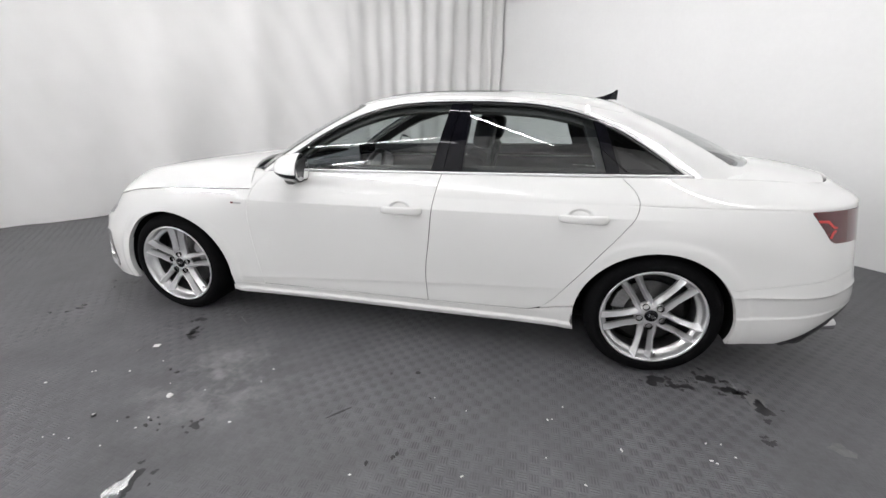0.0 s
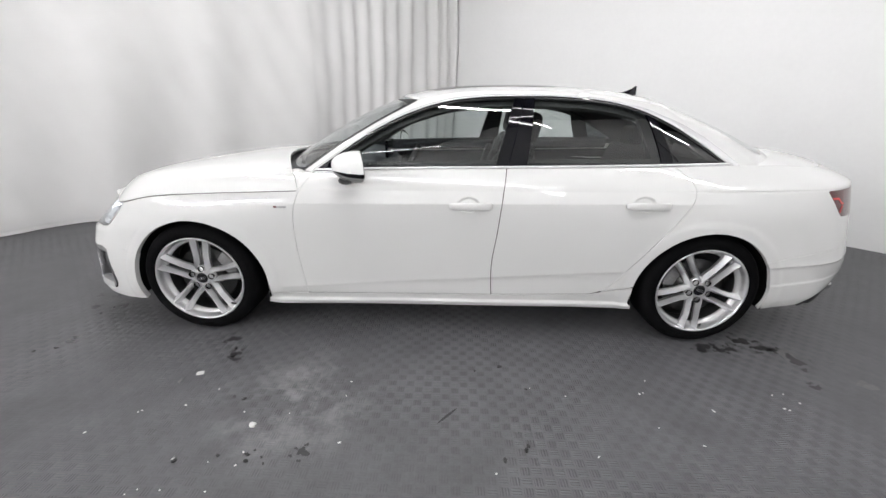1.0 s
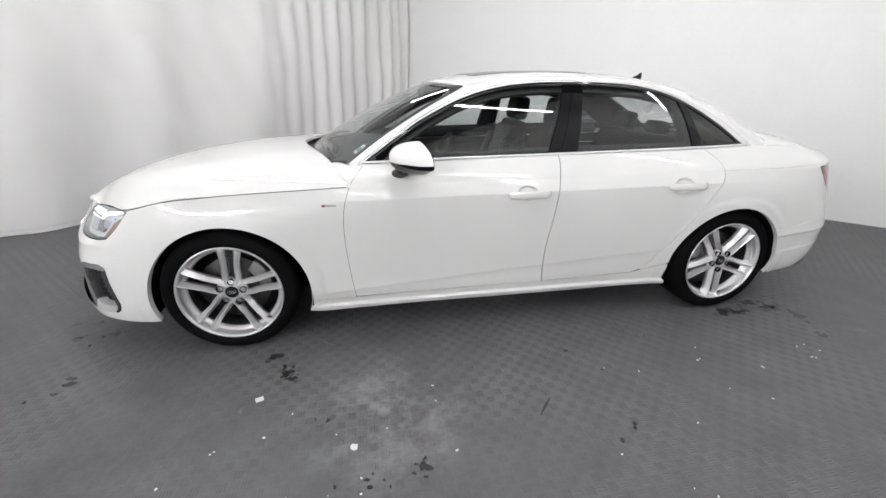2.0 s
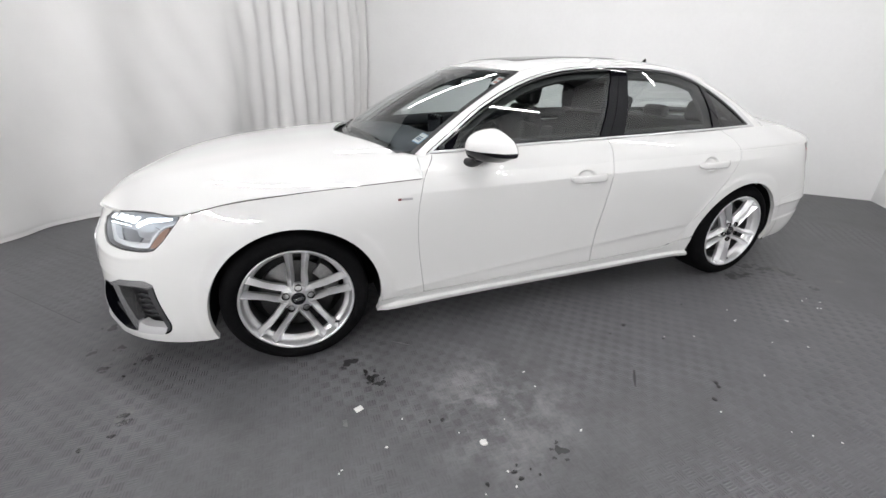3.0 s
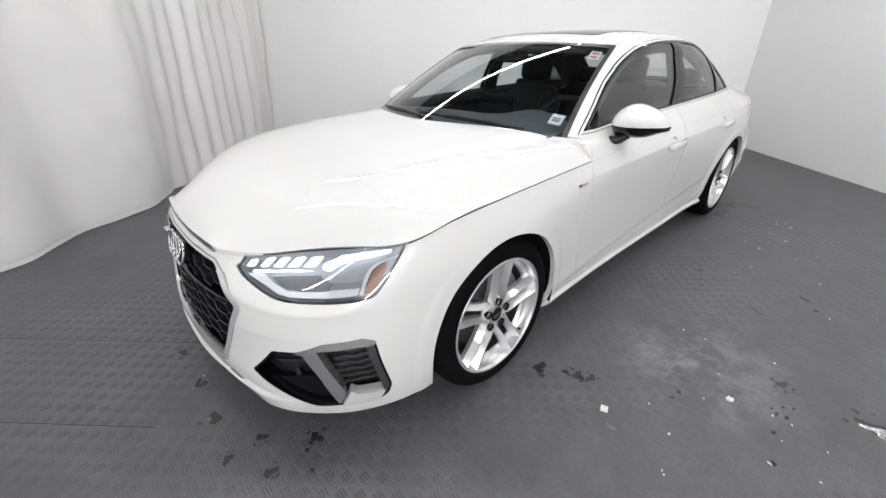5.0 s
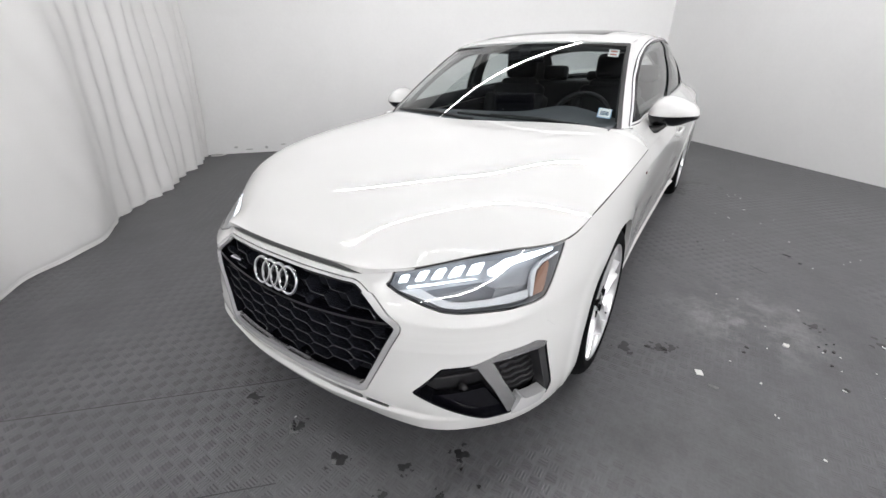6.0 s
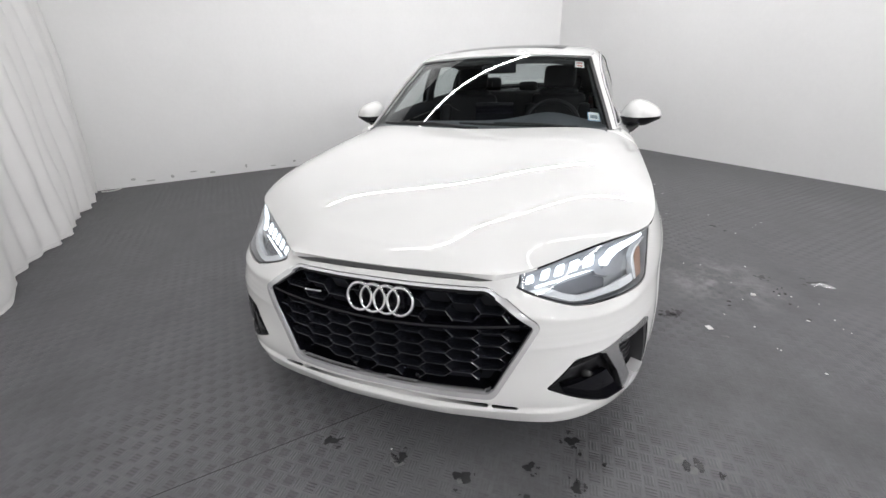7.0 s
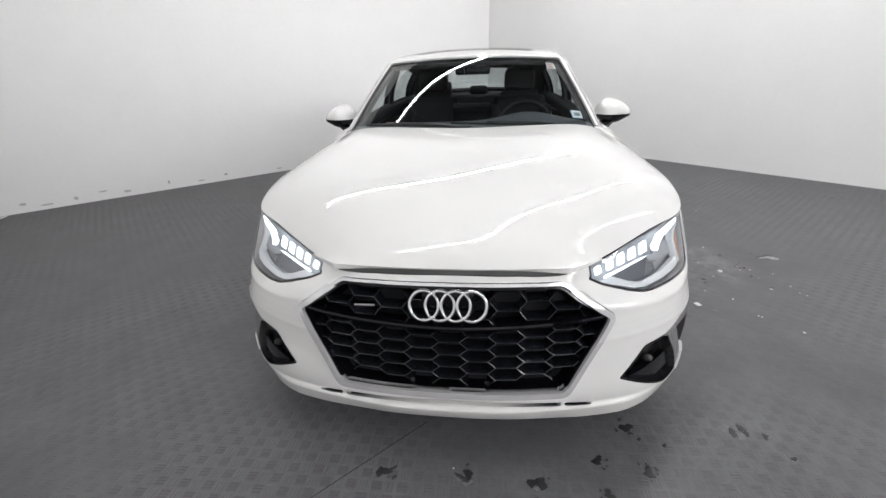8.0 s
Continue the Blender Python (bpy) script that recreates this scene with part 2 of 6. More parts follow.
def floor_material():
    """Black rubber sheeting: checker cells of short raised ribs that turn from cell to cell, worn smooth in places,
    with dust; alternate cells carry rib shade in their colour.
    """
    m = mat("black_rubber_floor", (0.08, 0.08, 0.085), 0.5, 0, 0.42, 0.0)
    t = m.node_tree
    b = t.nodes["Principled BSDF"]
    co = t.nodes.new("ShaderNodeTexCoord")
    sep = t.nodes.new("ShaderNodeSeparateXYZ")
    link(m, co.outputs["Object"], sep.inputs[0])

    def calc(op, a, c=None, d=None):
        n = t.nodes.new("ShaderNodeMath")
        n.operation = op
        for i, value in enumerate((a, c, d)):
            if value is None:
                continue
            if isinstance(value, (int, float)):
                n.inputs[i].default_value = value
            else:
                link(m, value, n.inputs[i])
        return n.outputs[0]

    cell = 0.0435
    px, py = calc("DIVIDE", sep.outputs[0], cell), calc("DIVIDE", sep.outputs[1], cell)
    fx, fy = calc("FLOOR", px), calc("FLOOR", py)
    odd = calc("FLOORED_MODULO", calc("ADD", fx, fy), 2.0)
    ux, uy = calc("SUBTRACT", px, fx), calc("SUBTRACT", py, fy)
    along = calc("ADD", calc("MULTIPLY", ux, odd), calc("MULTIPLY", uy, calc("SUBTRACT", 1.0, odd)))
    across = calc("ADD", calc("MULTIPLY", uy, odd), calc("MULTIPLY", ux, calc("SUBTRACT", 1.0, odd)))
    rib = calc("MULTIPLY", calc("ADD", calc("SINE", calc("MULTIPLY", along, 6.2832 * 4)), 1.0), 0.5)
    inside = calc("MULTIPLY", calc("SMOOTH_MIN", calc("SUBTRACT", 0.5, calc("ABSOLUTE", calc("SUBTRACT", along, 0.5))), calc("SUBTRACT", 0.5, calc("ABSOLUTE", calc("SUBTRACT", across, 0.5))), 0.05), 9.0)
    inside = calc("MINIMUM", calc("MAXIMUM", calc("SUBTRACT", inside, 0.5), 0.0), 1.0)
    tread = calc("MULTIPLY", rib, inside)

    dust = node(m, "ShaderNodeTexNoise", Scale=0.9, Detail=7.0, Roughness=0.6)
    fine = node(m, "ShaderNodeTexNoise", Scale=70.0, Detail=4.0)
    blot = node(m, "ShaderNodeTexNoise", Scale=5.0, Detail=8.0, Roughness=0.7)
    for n in (dust, fine, blot):
        link(m, co.outputs["Object"], n.inputs["Vector"])
    worn = node(m, "ShaderNodeMapRange", From_Min=0.42, From_Max=0.58)
    link(m, dust.outputs[0], worn.inputs[0])
    height = calc("MULTIPLY", tread, calc("ADD", calc("MULTIPLY", worn.outputs[0], 0.75), 0.22))
    ramp = t.nodes.new("ShaderNodeValToRGB")
    e = ramp.color_ramp.elements
    e[0].position, e[0].color = 0.3, (0.074, 0.074, 0.078, 1)
    e[1].position, e[1].color = 0.72, (0.190, 0.190, 0.200, 1)
    mixed = calc("ADD", calc("MULTIPLY", dust.outputs[0], 0.6), calc("MULTIPLY", blot.outputs[0], 0.4))
    link(m, mixed, ramp.inputs[0])
    mx = t.nodes.new("ShaderNodeMix")
    mx.data_type, mx.blend_type = "RGBA", "MULTIPLY"
    mx.inputs[0].default_value = 0.30
    link(m, ramp.outputs[0], mx.inputs[6])
    link(m, fine.outputs[0], mx.inputs[7])
    # pale dust trodden in beside the front wheel
    place = t.nodes.new("ShaderNodeVectorMath")
    place.operation = "DISTANCE"
    link(m, co.outputs["Object"], place.inputs[0])
    place.inputs[1].default_value = (0.75, -1.46, 0)
    near = node(m, "ShaderNodeMapRange", From_Min=0.05, From_Max=0.42, To_Min=1.0, To_Max=0.0)
    link(m, place.outputs["Value"], near.inputs[0])
    patch_n = node(m, "ShaderNodeMapRange", From_Min=0.46, From_Max=0.68)
    link(m, blot.outputs[0], patch_n.inputs[0])
    pale = t.nodes.new("ShaderNodeMix")
    pale.data_type = "RGBA"
    link(m, calc("MULTIPLY", calc("MULTIPLY", near.outputs[0], patch_n.outputs[0]), 0.75), pale.inputs[0])
    link(m, mx.outputs[2], pale.inputs[6])
    pale.inputs[7].default_value = (0.34, 0.34, 0.34, 1)
    # odd cells and ribs multiplied darker: shading of the turned ribs put into the colour
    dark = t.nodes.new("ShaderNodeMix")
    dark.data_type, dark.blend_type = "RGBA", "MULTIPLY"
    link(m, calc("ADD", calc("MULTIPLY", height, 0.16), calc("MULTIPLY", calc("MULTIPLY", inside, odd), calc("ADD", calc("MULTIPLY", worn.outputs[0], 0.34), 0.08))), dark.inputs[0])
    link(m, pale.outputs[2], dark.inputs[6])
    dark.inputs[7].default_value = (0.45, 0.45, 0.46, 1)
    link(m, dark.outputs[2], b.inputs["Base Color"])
    mr = node(m, "ShaderNodeMapRange", To_Min=0.40, To_Max=0.58)
    link(m, mixed, mr.inputs[0])
    link(m, mr.outputs[0], b.inputs["Roughness"])
    bp = node(m, "ShaderNodeBump", Strength=1.0, Distance=0.0022)
    link(m, height, bp.inputs["Height"])
    bp2 = node(m, "ShaderNodeBump", Strength=0.25, Distance=0.001)
    link(m, fine.outputs[0], bp2.inputs["Height"])
    link(m, bp.outputs[0], bp2.inputs["Normal"])
    link(m, bp2.outputs[0], b.inputs["Normal"])
    return m


PAINT = paint_material()
TRIM_SILVER = mat("bright_trim", (0.84, 0.84, 0.85), 0.24, 0.35)
GRILLE_SILVER = mat("grille_silver", (0.84, 0.84, 0.85), 0.16, 0.55)
CHROME = mat("chrome", (0.75, 0.75, 0.76), 0.06, 1.0)
SATIN = grain(mat("satin_silver", (0.6, 0.6, 0.61), 0.26, 0.9), (0.58, 0.58, 0.59), (0.66, 0.66, 0.67), 160, 3, 0.03, 0.0004)
ALLOY = grain(mat("alloy_silver", (0.7, 0.7, 0.71), 0.28, 0.72, 0.5, 0.3), (0.68, 0.68, 0.69), (0.78, 0.78, 0.79), 200, 3, 0.03, 0.0005)
BARREL = grain(mat("dull_alloy", (0.2, 0.2, 0.21), 0.4, 0.8), (0.11, 0.11, 0.114), (0.19, 0.19, 0.194), 60, 4, 0.05, 0.0005)
GLOSS_BLACK = mat("gloss_black", (0.004, 0.004, 0.006), 0.06, 0, 0.3)
TRIM_BLACK = grain(mat("black_plastic", (0.015, 0.015, 0.016), 0.45), (0.011, 0.011, 0.012), (0.02, 0.02, 0.021), 300, 3, 0.1, 0.0006)
RUBBER = grain(mat("tyre_rubber", (0.009, 0.009, 0.010), 0.75, 0, 0.03), (0.003, 0.003, 0.0035), (0.007, 0.007, 0.0075), 120, 4, 0.12, 0.0008)
LINER = grain(mat("felt_liner", (0.008, 0.008, 0.008), 0.95, 0, 0.1), (0.006, 0.006, 0.006), (0.011, 0.011, 0.011), 200, 3, 0.3, 0.002)
DISC = grain(mat("brake_iron", (0.12, 0.12, 0.12), 0.4, 0.8), (0.05, 0.05, 0.05), (0.10, 0.10, 0.10), 150, 3, 0.05, 0.0005)
LEATHER = grain(mat("black_leather", (0.014, 0.014, 0.015), 0.55, 0, 0.2), (0.011, 0.011, 0.0125), (0.019, 0.019, 0.021), 60, 3, 0.05, 0.001)
CABIN = grain(mat("dark_cabin_plastic", (0.015, 0.015, 0.017), 0.65, 0, 0.3), (0.017, 0.018, 0.021), (0.028, 0.029, 0.033), 60, 3, 0.04, 0.0008)
HEADLINING = grain(mat("grey_headlining", (0.1, 0.1, 0.1), 0.9, 0, 0.2), (0.055, 0.055, 0.056), (0.08, 0.08, 0.08), 60, 3, 0.04, 0.0008)
VENT_DARK = mat("vent_dark_plastic", (0.012, 0.012, 0.014), 0.4)
VENT_GREY = mat("vent_frame_plastic", (0.035, 0.035, 0.038), 0.45)
CAST = grain(mat("cast_grey_metal", (0.3, 0.3, 0.3), 0.45, 0.7), (0.24, 0.24, 0.24), (0.36, 0.36, 0.36), 90, 3, 0.06, 0.0006)
# dash greyer than the cabin plastic: windscreen reflection put into its colour
DASH = grain(mat("dash_plastic_with_glare", (0.04, 0.042, 0.046), 0.6, 0, 0.4), (0.055, 0.058, 0.066), (0.075, 0.078, 0.087), 120, 3, 0.05, 0.0008)
SIDE_GLASS = glass_material("side_glass", (0.76, 0.80, 0.79))
PRIVACY = glass_material("rear_glass", (0.70, 0.73, 0.73))
QUARTER_GLASS = glass_material("quarter_glass", (0.10, 0.11, 0.115))
SCREEN_GLASS = glass_material("windscreen_glass", (0.82, 0.87, 0.87))
CLEAR = glass_material("lamp_lens", (0.93, 0.94, 0.95))
FLOOR = floor_material()
WALL = grain(mat("white_wall_paint", (0.78, 0.78, 0.77), 0.75, 0, 0.3), (0.83, 0.83, 0.825), (0.86, 0.86, 0.855), 25, 5, 0.06, 0.002)
CURTAIN = grain(mat("white_curtain_cloth", (0.76, 0.75, 0.73), 0.85, 0, 0.2), (0.79, 0.785, 0.775), (0.84, 0.835, 0.825), 350, 3, 0.12, 0.001)
CEILING = grain(mat("dark_ceiling", (0.05, 0.05, 0.052), 0.85, 0, 0.2), (0.035, 0.035, 0.037), (0.06, 0.06, 0.062), 8, 4, 0.1, 0.003)


# ---------------------------------------------------------------- the room, set at an angle to the car
CORNER = (6.42, -0.1)
SIDE_END = (1.25, 5.25)
BACK_END = (-1.55, -8.50)
OPEN_END = (-7.05, -2.95)


def slab(name, a, b, z0, z1, thick, material, label):
    """A straight wall from a to b; thick to the outside, on its left."""
    a, b = Vector((*a, 0)), Vector((*b, 0))
    d = (b - a).normalized()
    out = Vector((-d.y, d.x, 0)) * thick
    n = max(2, int((b - a).length / 0.25))
    v, f = [], []
    for i in range(n + 1):
        p = a.lerp(b, i / n)
        v += [(p.x, p.y, z0), (p.x, p.y, z1), (p.x + out.x, p.y + out.y, z0), (p.x + out.x, p.y + out.y, z1)]
    for i in range(n):
        k = 4 * i
        f += [(k, k + 1, k + 5, k + 4), (k + 2, k + 6, k + 7, k + 3), (k + 1, k + 3, k + 7, k + 5), (k, k + 4, k + 6, k + 2)]
    f += [(0, 2, 3, 1), (4 * n, 4 * n + 1, 4 * n + 3, 4 * n + 2)]
    return tagged(mesh_object(name, v, f, material, smooth=False), label, "wall", kind="structure")


slab("wall_side", SIDE_END, CORNER, 0, ROOM_H, 0.12, WALL, "plain white painted wall scuffed near the floor")
slab("wall_back", CORNER, BACK_END, 0, ROOM_H, 0.12, WALL, "plain white painted wall behind the parked car")
# near wall is never in view; set far back to bounce the added tubes
slab("wall_near", BACK_END, OPEN_END, 0, ROOM_H, 0.12, WALL, "plain white wall closing the bay, unseen, added to return light")
slab("wall_far", OPEN_END, SIDE_END, 0, ROOM_H, 0.12, WALL, "plain white wall behind the curtain")

bm = bmesh.new()
bmesh.ops.create_grid(bm, x_segments=40, y_segments=40, size=8.5)
bmesh.ops.translate(bm, verts=bm.verts, vec=(0.8, -0.8, 0))
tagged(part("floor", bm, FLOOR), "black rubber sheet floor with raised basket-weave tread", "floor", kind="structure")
bm = bmesh.new()
box(bm, -8, 9.5, -9.5, 8, ROOM_H, ROOM_H + 0.1)
tagged(part("ceiling", bm, CEILING), "dark ceiling above the bright strip lights", "ceiling", kind="structure")


def curtain():
    """A floor-length cloth with hanging folds, and a rolled hem."""
    line = hermite(np.array([(1.45, 5.02, 0), (0.75, 4.2, 0), (0.0, 3.4, 0), (-0.75, 2.62, 0), (-1.6, 1.9, 0), (-2.2, 1.28, 0), (-2.85, 0.7, 0), (-3.3, -0.1, 0), (-3.75, -0.9, 0), (-4.3, -1.6, 0)]), np.linspace(0, 1, 420))
    seg = np.linalg.norm(np.diff(line, axis=0), axis=1)
    s = np.r_[0, np.cumsum(seg)]
    tang = np.gradient(line, axis=0)
    tang /= np.linalg.norm(tang, axis=1, keepdims=True)
    nor = np.stack([-tang[:, 1], tang[:, 0], 0 * s], 1)
    zs = np.r_[0.004, 0.012, 0.03, 0.045, np.linspace(0.07, ROOM_H - 0.12, 60)]
    rng = np.random.RandomState(4)
    ph = rng.rand(8) * 6.28
    rows = []
    for z in zs:
        up = z / 3.05
        # deep gathers near the wall, broad shallow ones further along
        deep = np.clip(2.9 - s, 0.0, 2.9) / 2.9
        fold = 0.046 * deep**0.6 * np.sin(s * 23 + 1.2 * np.sin(s * 3 + ph[0]) + 0.25 * np.sin(4 * up))
        fold += (0.016 + 0.040 * max(0.0, 1 - up)) * (1 - 0.7 * deep) * np.sin(s * 5.6 + ph[1] + 0.9 * np.sin(s * 1.3) + 1.6 * up)
        fold += 0.011 * np.sin(s * 11 + ph[2] + 1.5 * up) * (0.4 + up)
        fold += 0.018 * np.sin(s * 2.6 + z * 1.9 + ph[3]) + 0.006 * np.sin(s * 17 - z * 7 + ph[4])
        off = fold - 0.10 * max(0.0, 1 - up)**2 + 0.02
        if z < 0.05:
            off = off - 0.012 * math.sin(math.pi * z / 0.05)
        rows.append(line + nor * off[:, None] + np.array((0, 0, z)))
    p = np.array(rows)
    sk = Skin.grid(p, np.zeros(p.shape[:2] + (2,)))
    ob = mesh_object("curtain", sk.v, sk.faces, CURTAIN)
    so = ob.modifiers.new("thickness", "SOLIDIFY")
    so.thickness = 0.004
    tagged(ob, "white floor-length cloth curtain with hanging folds and hem", "curtain")
    hem = p[2] + nor * -0.006
    v, f = tube(hem, 0.016, 6)
    mesh_object("hem", v, f, CURTAIN, ob, "rolled white hem")
    return ob


curtain()

HOUSING = mat("white_lamp_housing", (0.7, 0.7, 0.7), 0.5)
row_way = Vector((math.cos(radians(TUBE_TURN)), math.sin(radians(TUBE_TURN)), 0))
for x, y, count, power in TUBES:
    glow = glow_material("tube_glow", (1.0, 0.99, 1.0), power)
    ln = TUBE_LEN - 0.012
    for i in range(count):
        at = Vector((x, y, TUBE_Z)) + row_way * TUBE_LEN * (i - (count - 1) / 2)
        lamp = empty("strip_light", "white ceiling strip light on thin hangers, switched on; unseen near rows are added fill", "ceiling light", at, "ceiling strip lights")
        lamp.rotation_euler = (0, 0, radians(TUBE_TURN))
        bm = bmesh.new()
        box(bm, -ln / 2, ln / 2, -0.04, 0.04, 0.012, 0.055, 0.006)
        part("housing", bm, HOUSING, lamp)
        for k in (-0.36, 0.36):
            v, f = tube([(k * ln, 0, 0.05), (k * ln, 0, (ROOM_H - TUBE_Z) / 2), (k * ln, 0, ROOM_H - TUBE_Z)], 0.003, 6)
            mesh_object("hanger", v, f, HOUSING, lamp)
        v, f = tube([(-ln / 2 + 0.02, 0, 0), (0, 0, 0), (ln / 2 - 0.02, 0, 0)], 0.018, 10)
        mesh_object("tube", v, f, glow, lamp, "glowing white tube")


# ---------------------------------------------------------------- the car: one sheet of surface, cut into panels
# The front axle stands at x = 0, the rear one at WB, the nose points to -x. w is the distance from the middle.
WB, HUB_Z = 2.826, 0.320
# stations from the nose round the flank to the tail; each gives (x, w, z) from the bottom edge up
STATIONS = [
    [(-0.880, 0, 0.189), (-0.908, 0, 0.250), (-0.900, 0, 0.400), (-0.882, 0, 0.550), (-0.860, 0, 0.640), (-0.836, 0, 0.691)],
    [(-0.873, 0.20, 0.188), (-0.901, 0.20, 0.253), (-0.893, 0.20, 0.400), (-0.875, 0.20, 0.550), (-0.853, 0.20, 0.639), (-0.830, 0.20, 0.689)],
    [(-0.850, 0.35, 0.184), (-0.880, 0.35, 0.260), (-0.875, 0.35, 0.400), (-0.858, 0.35, 0.550), (-0.835, 0.35, 0.630), (-0.803, 0.35, 0.687)],
    [(-0.834, 0.45, 0.183), (-0.862, 0.45, 0.268), (-0.853, 0.45, 0.400), (-0.838, 0.45, 0.550), (-0.806, 0.45, 0.622), (-0.724, 0.45, 0.690)],
    [(-0.794, 0.605, 0.188), (-0.814, 0.605, 0.275), (-0.802, 0.592, 0.405), (-0.788, 0.575, 0.542), (-0.745, 0.575, 0.608), (-0.626, 0.570, 0.713)],
    [(-0.668, 0.764, 0.192), (-0.676, 0.778, 0.252), (-0.684, 0.760, 0.410), (-0.672, 0.738, 0.543), (-0.622, 0.738, 0.610), (-0.512, 0.702, 0.734)],
    [(-0.470, 0.856, 0.187), (-0.470, 0.872, 0.265), (-0.490, 0.868, 0.420), (-0.480, 0.848, 0.550), (-0.450, 0.836, 0.635), (-0.395, 0.815, 0.747)],
    [(-0.250, 0.872, 0.195), (-0.250, 0.897, 0.270), (-0.250, 0.908, 0.420), (-0.250, 0.902, 0.560), (-0.250, 0.888, 0.680), (-0.225, 0.852, 0.788)],
    [(0.0, 0.872, 0.195), (0.0, 0.900, 0.270), (0.0, 0.914, 0.420), (0.0, 0.914, 0.560), (0.0, 0.902, 0.710), (0.0, 0.864, 0.811)],
    [(0.420, 0.840, 0.172), (0.420, 0.868, 0.250), (0.420, 0.882, 0.380), (0.420, 0.893, 0.570), (0.420, 0.896, 0.750), (0.420, 0.868, 0.833)],
    [(0.750, 0.832, 0.175), (0.750, 0.858, 0.245), (0.750, 0.868, 0.350), (0.750, 0.888, 0.570), (0.750, 0.896, 0.775), (0.750, 0.868, 0.848)],
    [(1.700, 0.832, 0.184), (1.700, 0.858, 0.255), (1.700, 0.868, 0.370), (1.700, 0.890, 0.580), (1.700, 0.898, 0.795), (1.700, 0.872, 0.864)],
    [(2.350, 0.842, 0.196), (2.350, 0.868, 0.270), (2.350, 0.884, 0.415), (2.350, 0.902, 0.590), (2.350, 0.902, 0.800), (2.350, 0.876, 0.876)],
    [(WB, 0.868, 0.195), (WB, 0.898, 0.270), (WB, 0.916, 0.420), (WB, 0.922, 0.590), (WB, 0.908, 0.790), (WB, 0.872, 0.888)],
    [(3.180, 0.858, 0.192), (3.180, 0.885, 0.270), (3.180, 0.900, 0.420), (3.180, 0.902, 0.580), (3.180, 0.888, 0.780), (3.180, 0.850, 0.895)],
    [(3.490, 0.800, 0.200), (3.505, 0.835, 0.285), (3.525, 0.850, 0.430), (3.525, 0.850, 0.570), (3.480, 0.820, 0.770), (3.458, 0.796, 0.900)],
    [(3.680, 0.610, 0.205), (3.730, 0.640, 0.290), (3.772, 0.655, 0.430), (3.745, 0.655, 0.570), (3.700, 0.650, 0.770), (3.676, 0.630, 0.915)],
    [(3.760, 0.300, 0.210), (3.800, 0.300, 0.300), (3.860, 0.300, 0.440), (3.850, 0.300, 0.580), (3.760, 0.300, 0.770), (3.760, 0.300, 0.940)],
    [(3.780, 0, 0.210), (3.820, 0, 0.300), (3.880, 0, 0.440), (3.870, 0, 0.580), (3.780, 0, 0.770), (3.785, 0, 0.945)],
]
# the belt: top edge of the flank, from where it leaves the bonnet seam to the tail
BELT = {8: (0.0, 0.80, 0.86), 9: (0.440, 0.786, 0.918), 10: (0.760, 0.776, 0.938), 11: (1.700, 0.782, 0.968), 12: (2.350, 0.775, 0.985), 13: (2.826, 0.752, 0.999),
        14: (3.130, 0.705, 1.003), 15: (3.400, 0.640, 0.992), 16: (3.580, 0.510, 0.980), 17: (3.705, 0.280, 0.995), 18: (3.735, 0, 1.002)}


HANDLES = ((1.522, 0.806), (2.434, 0.828))


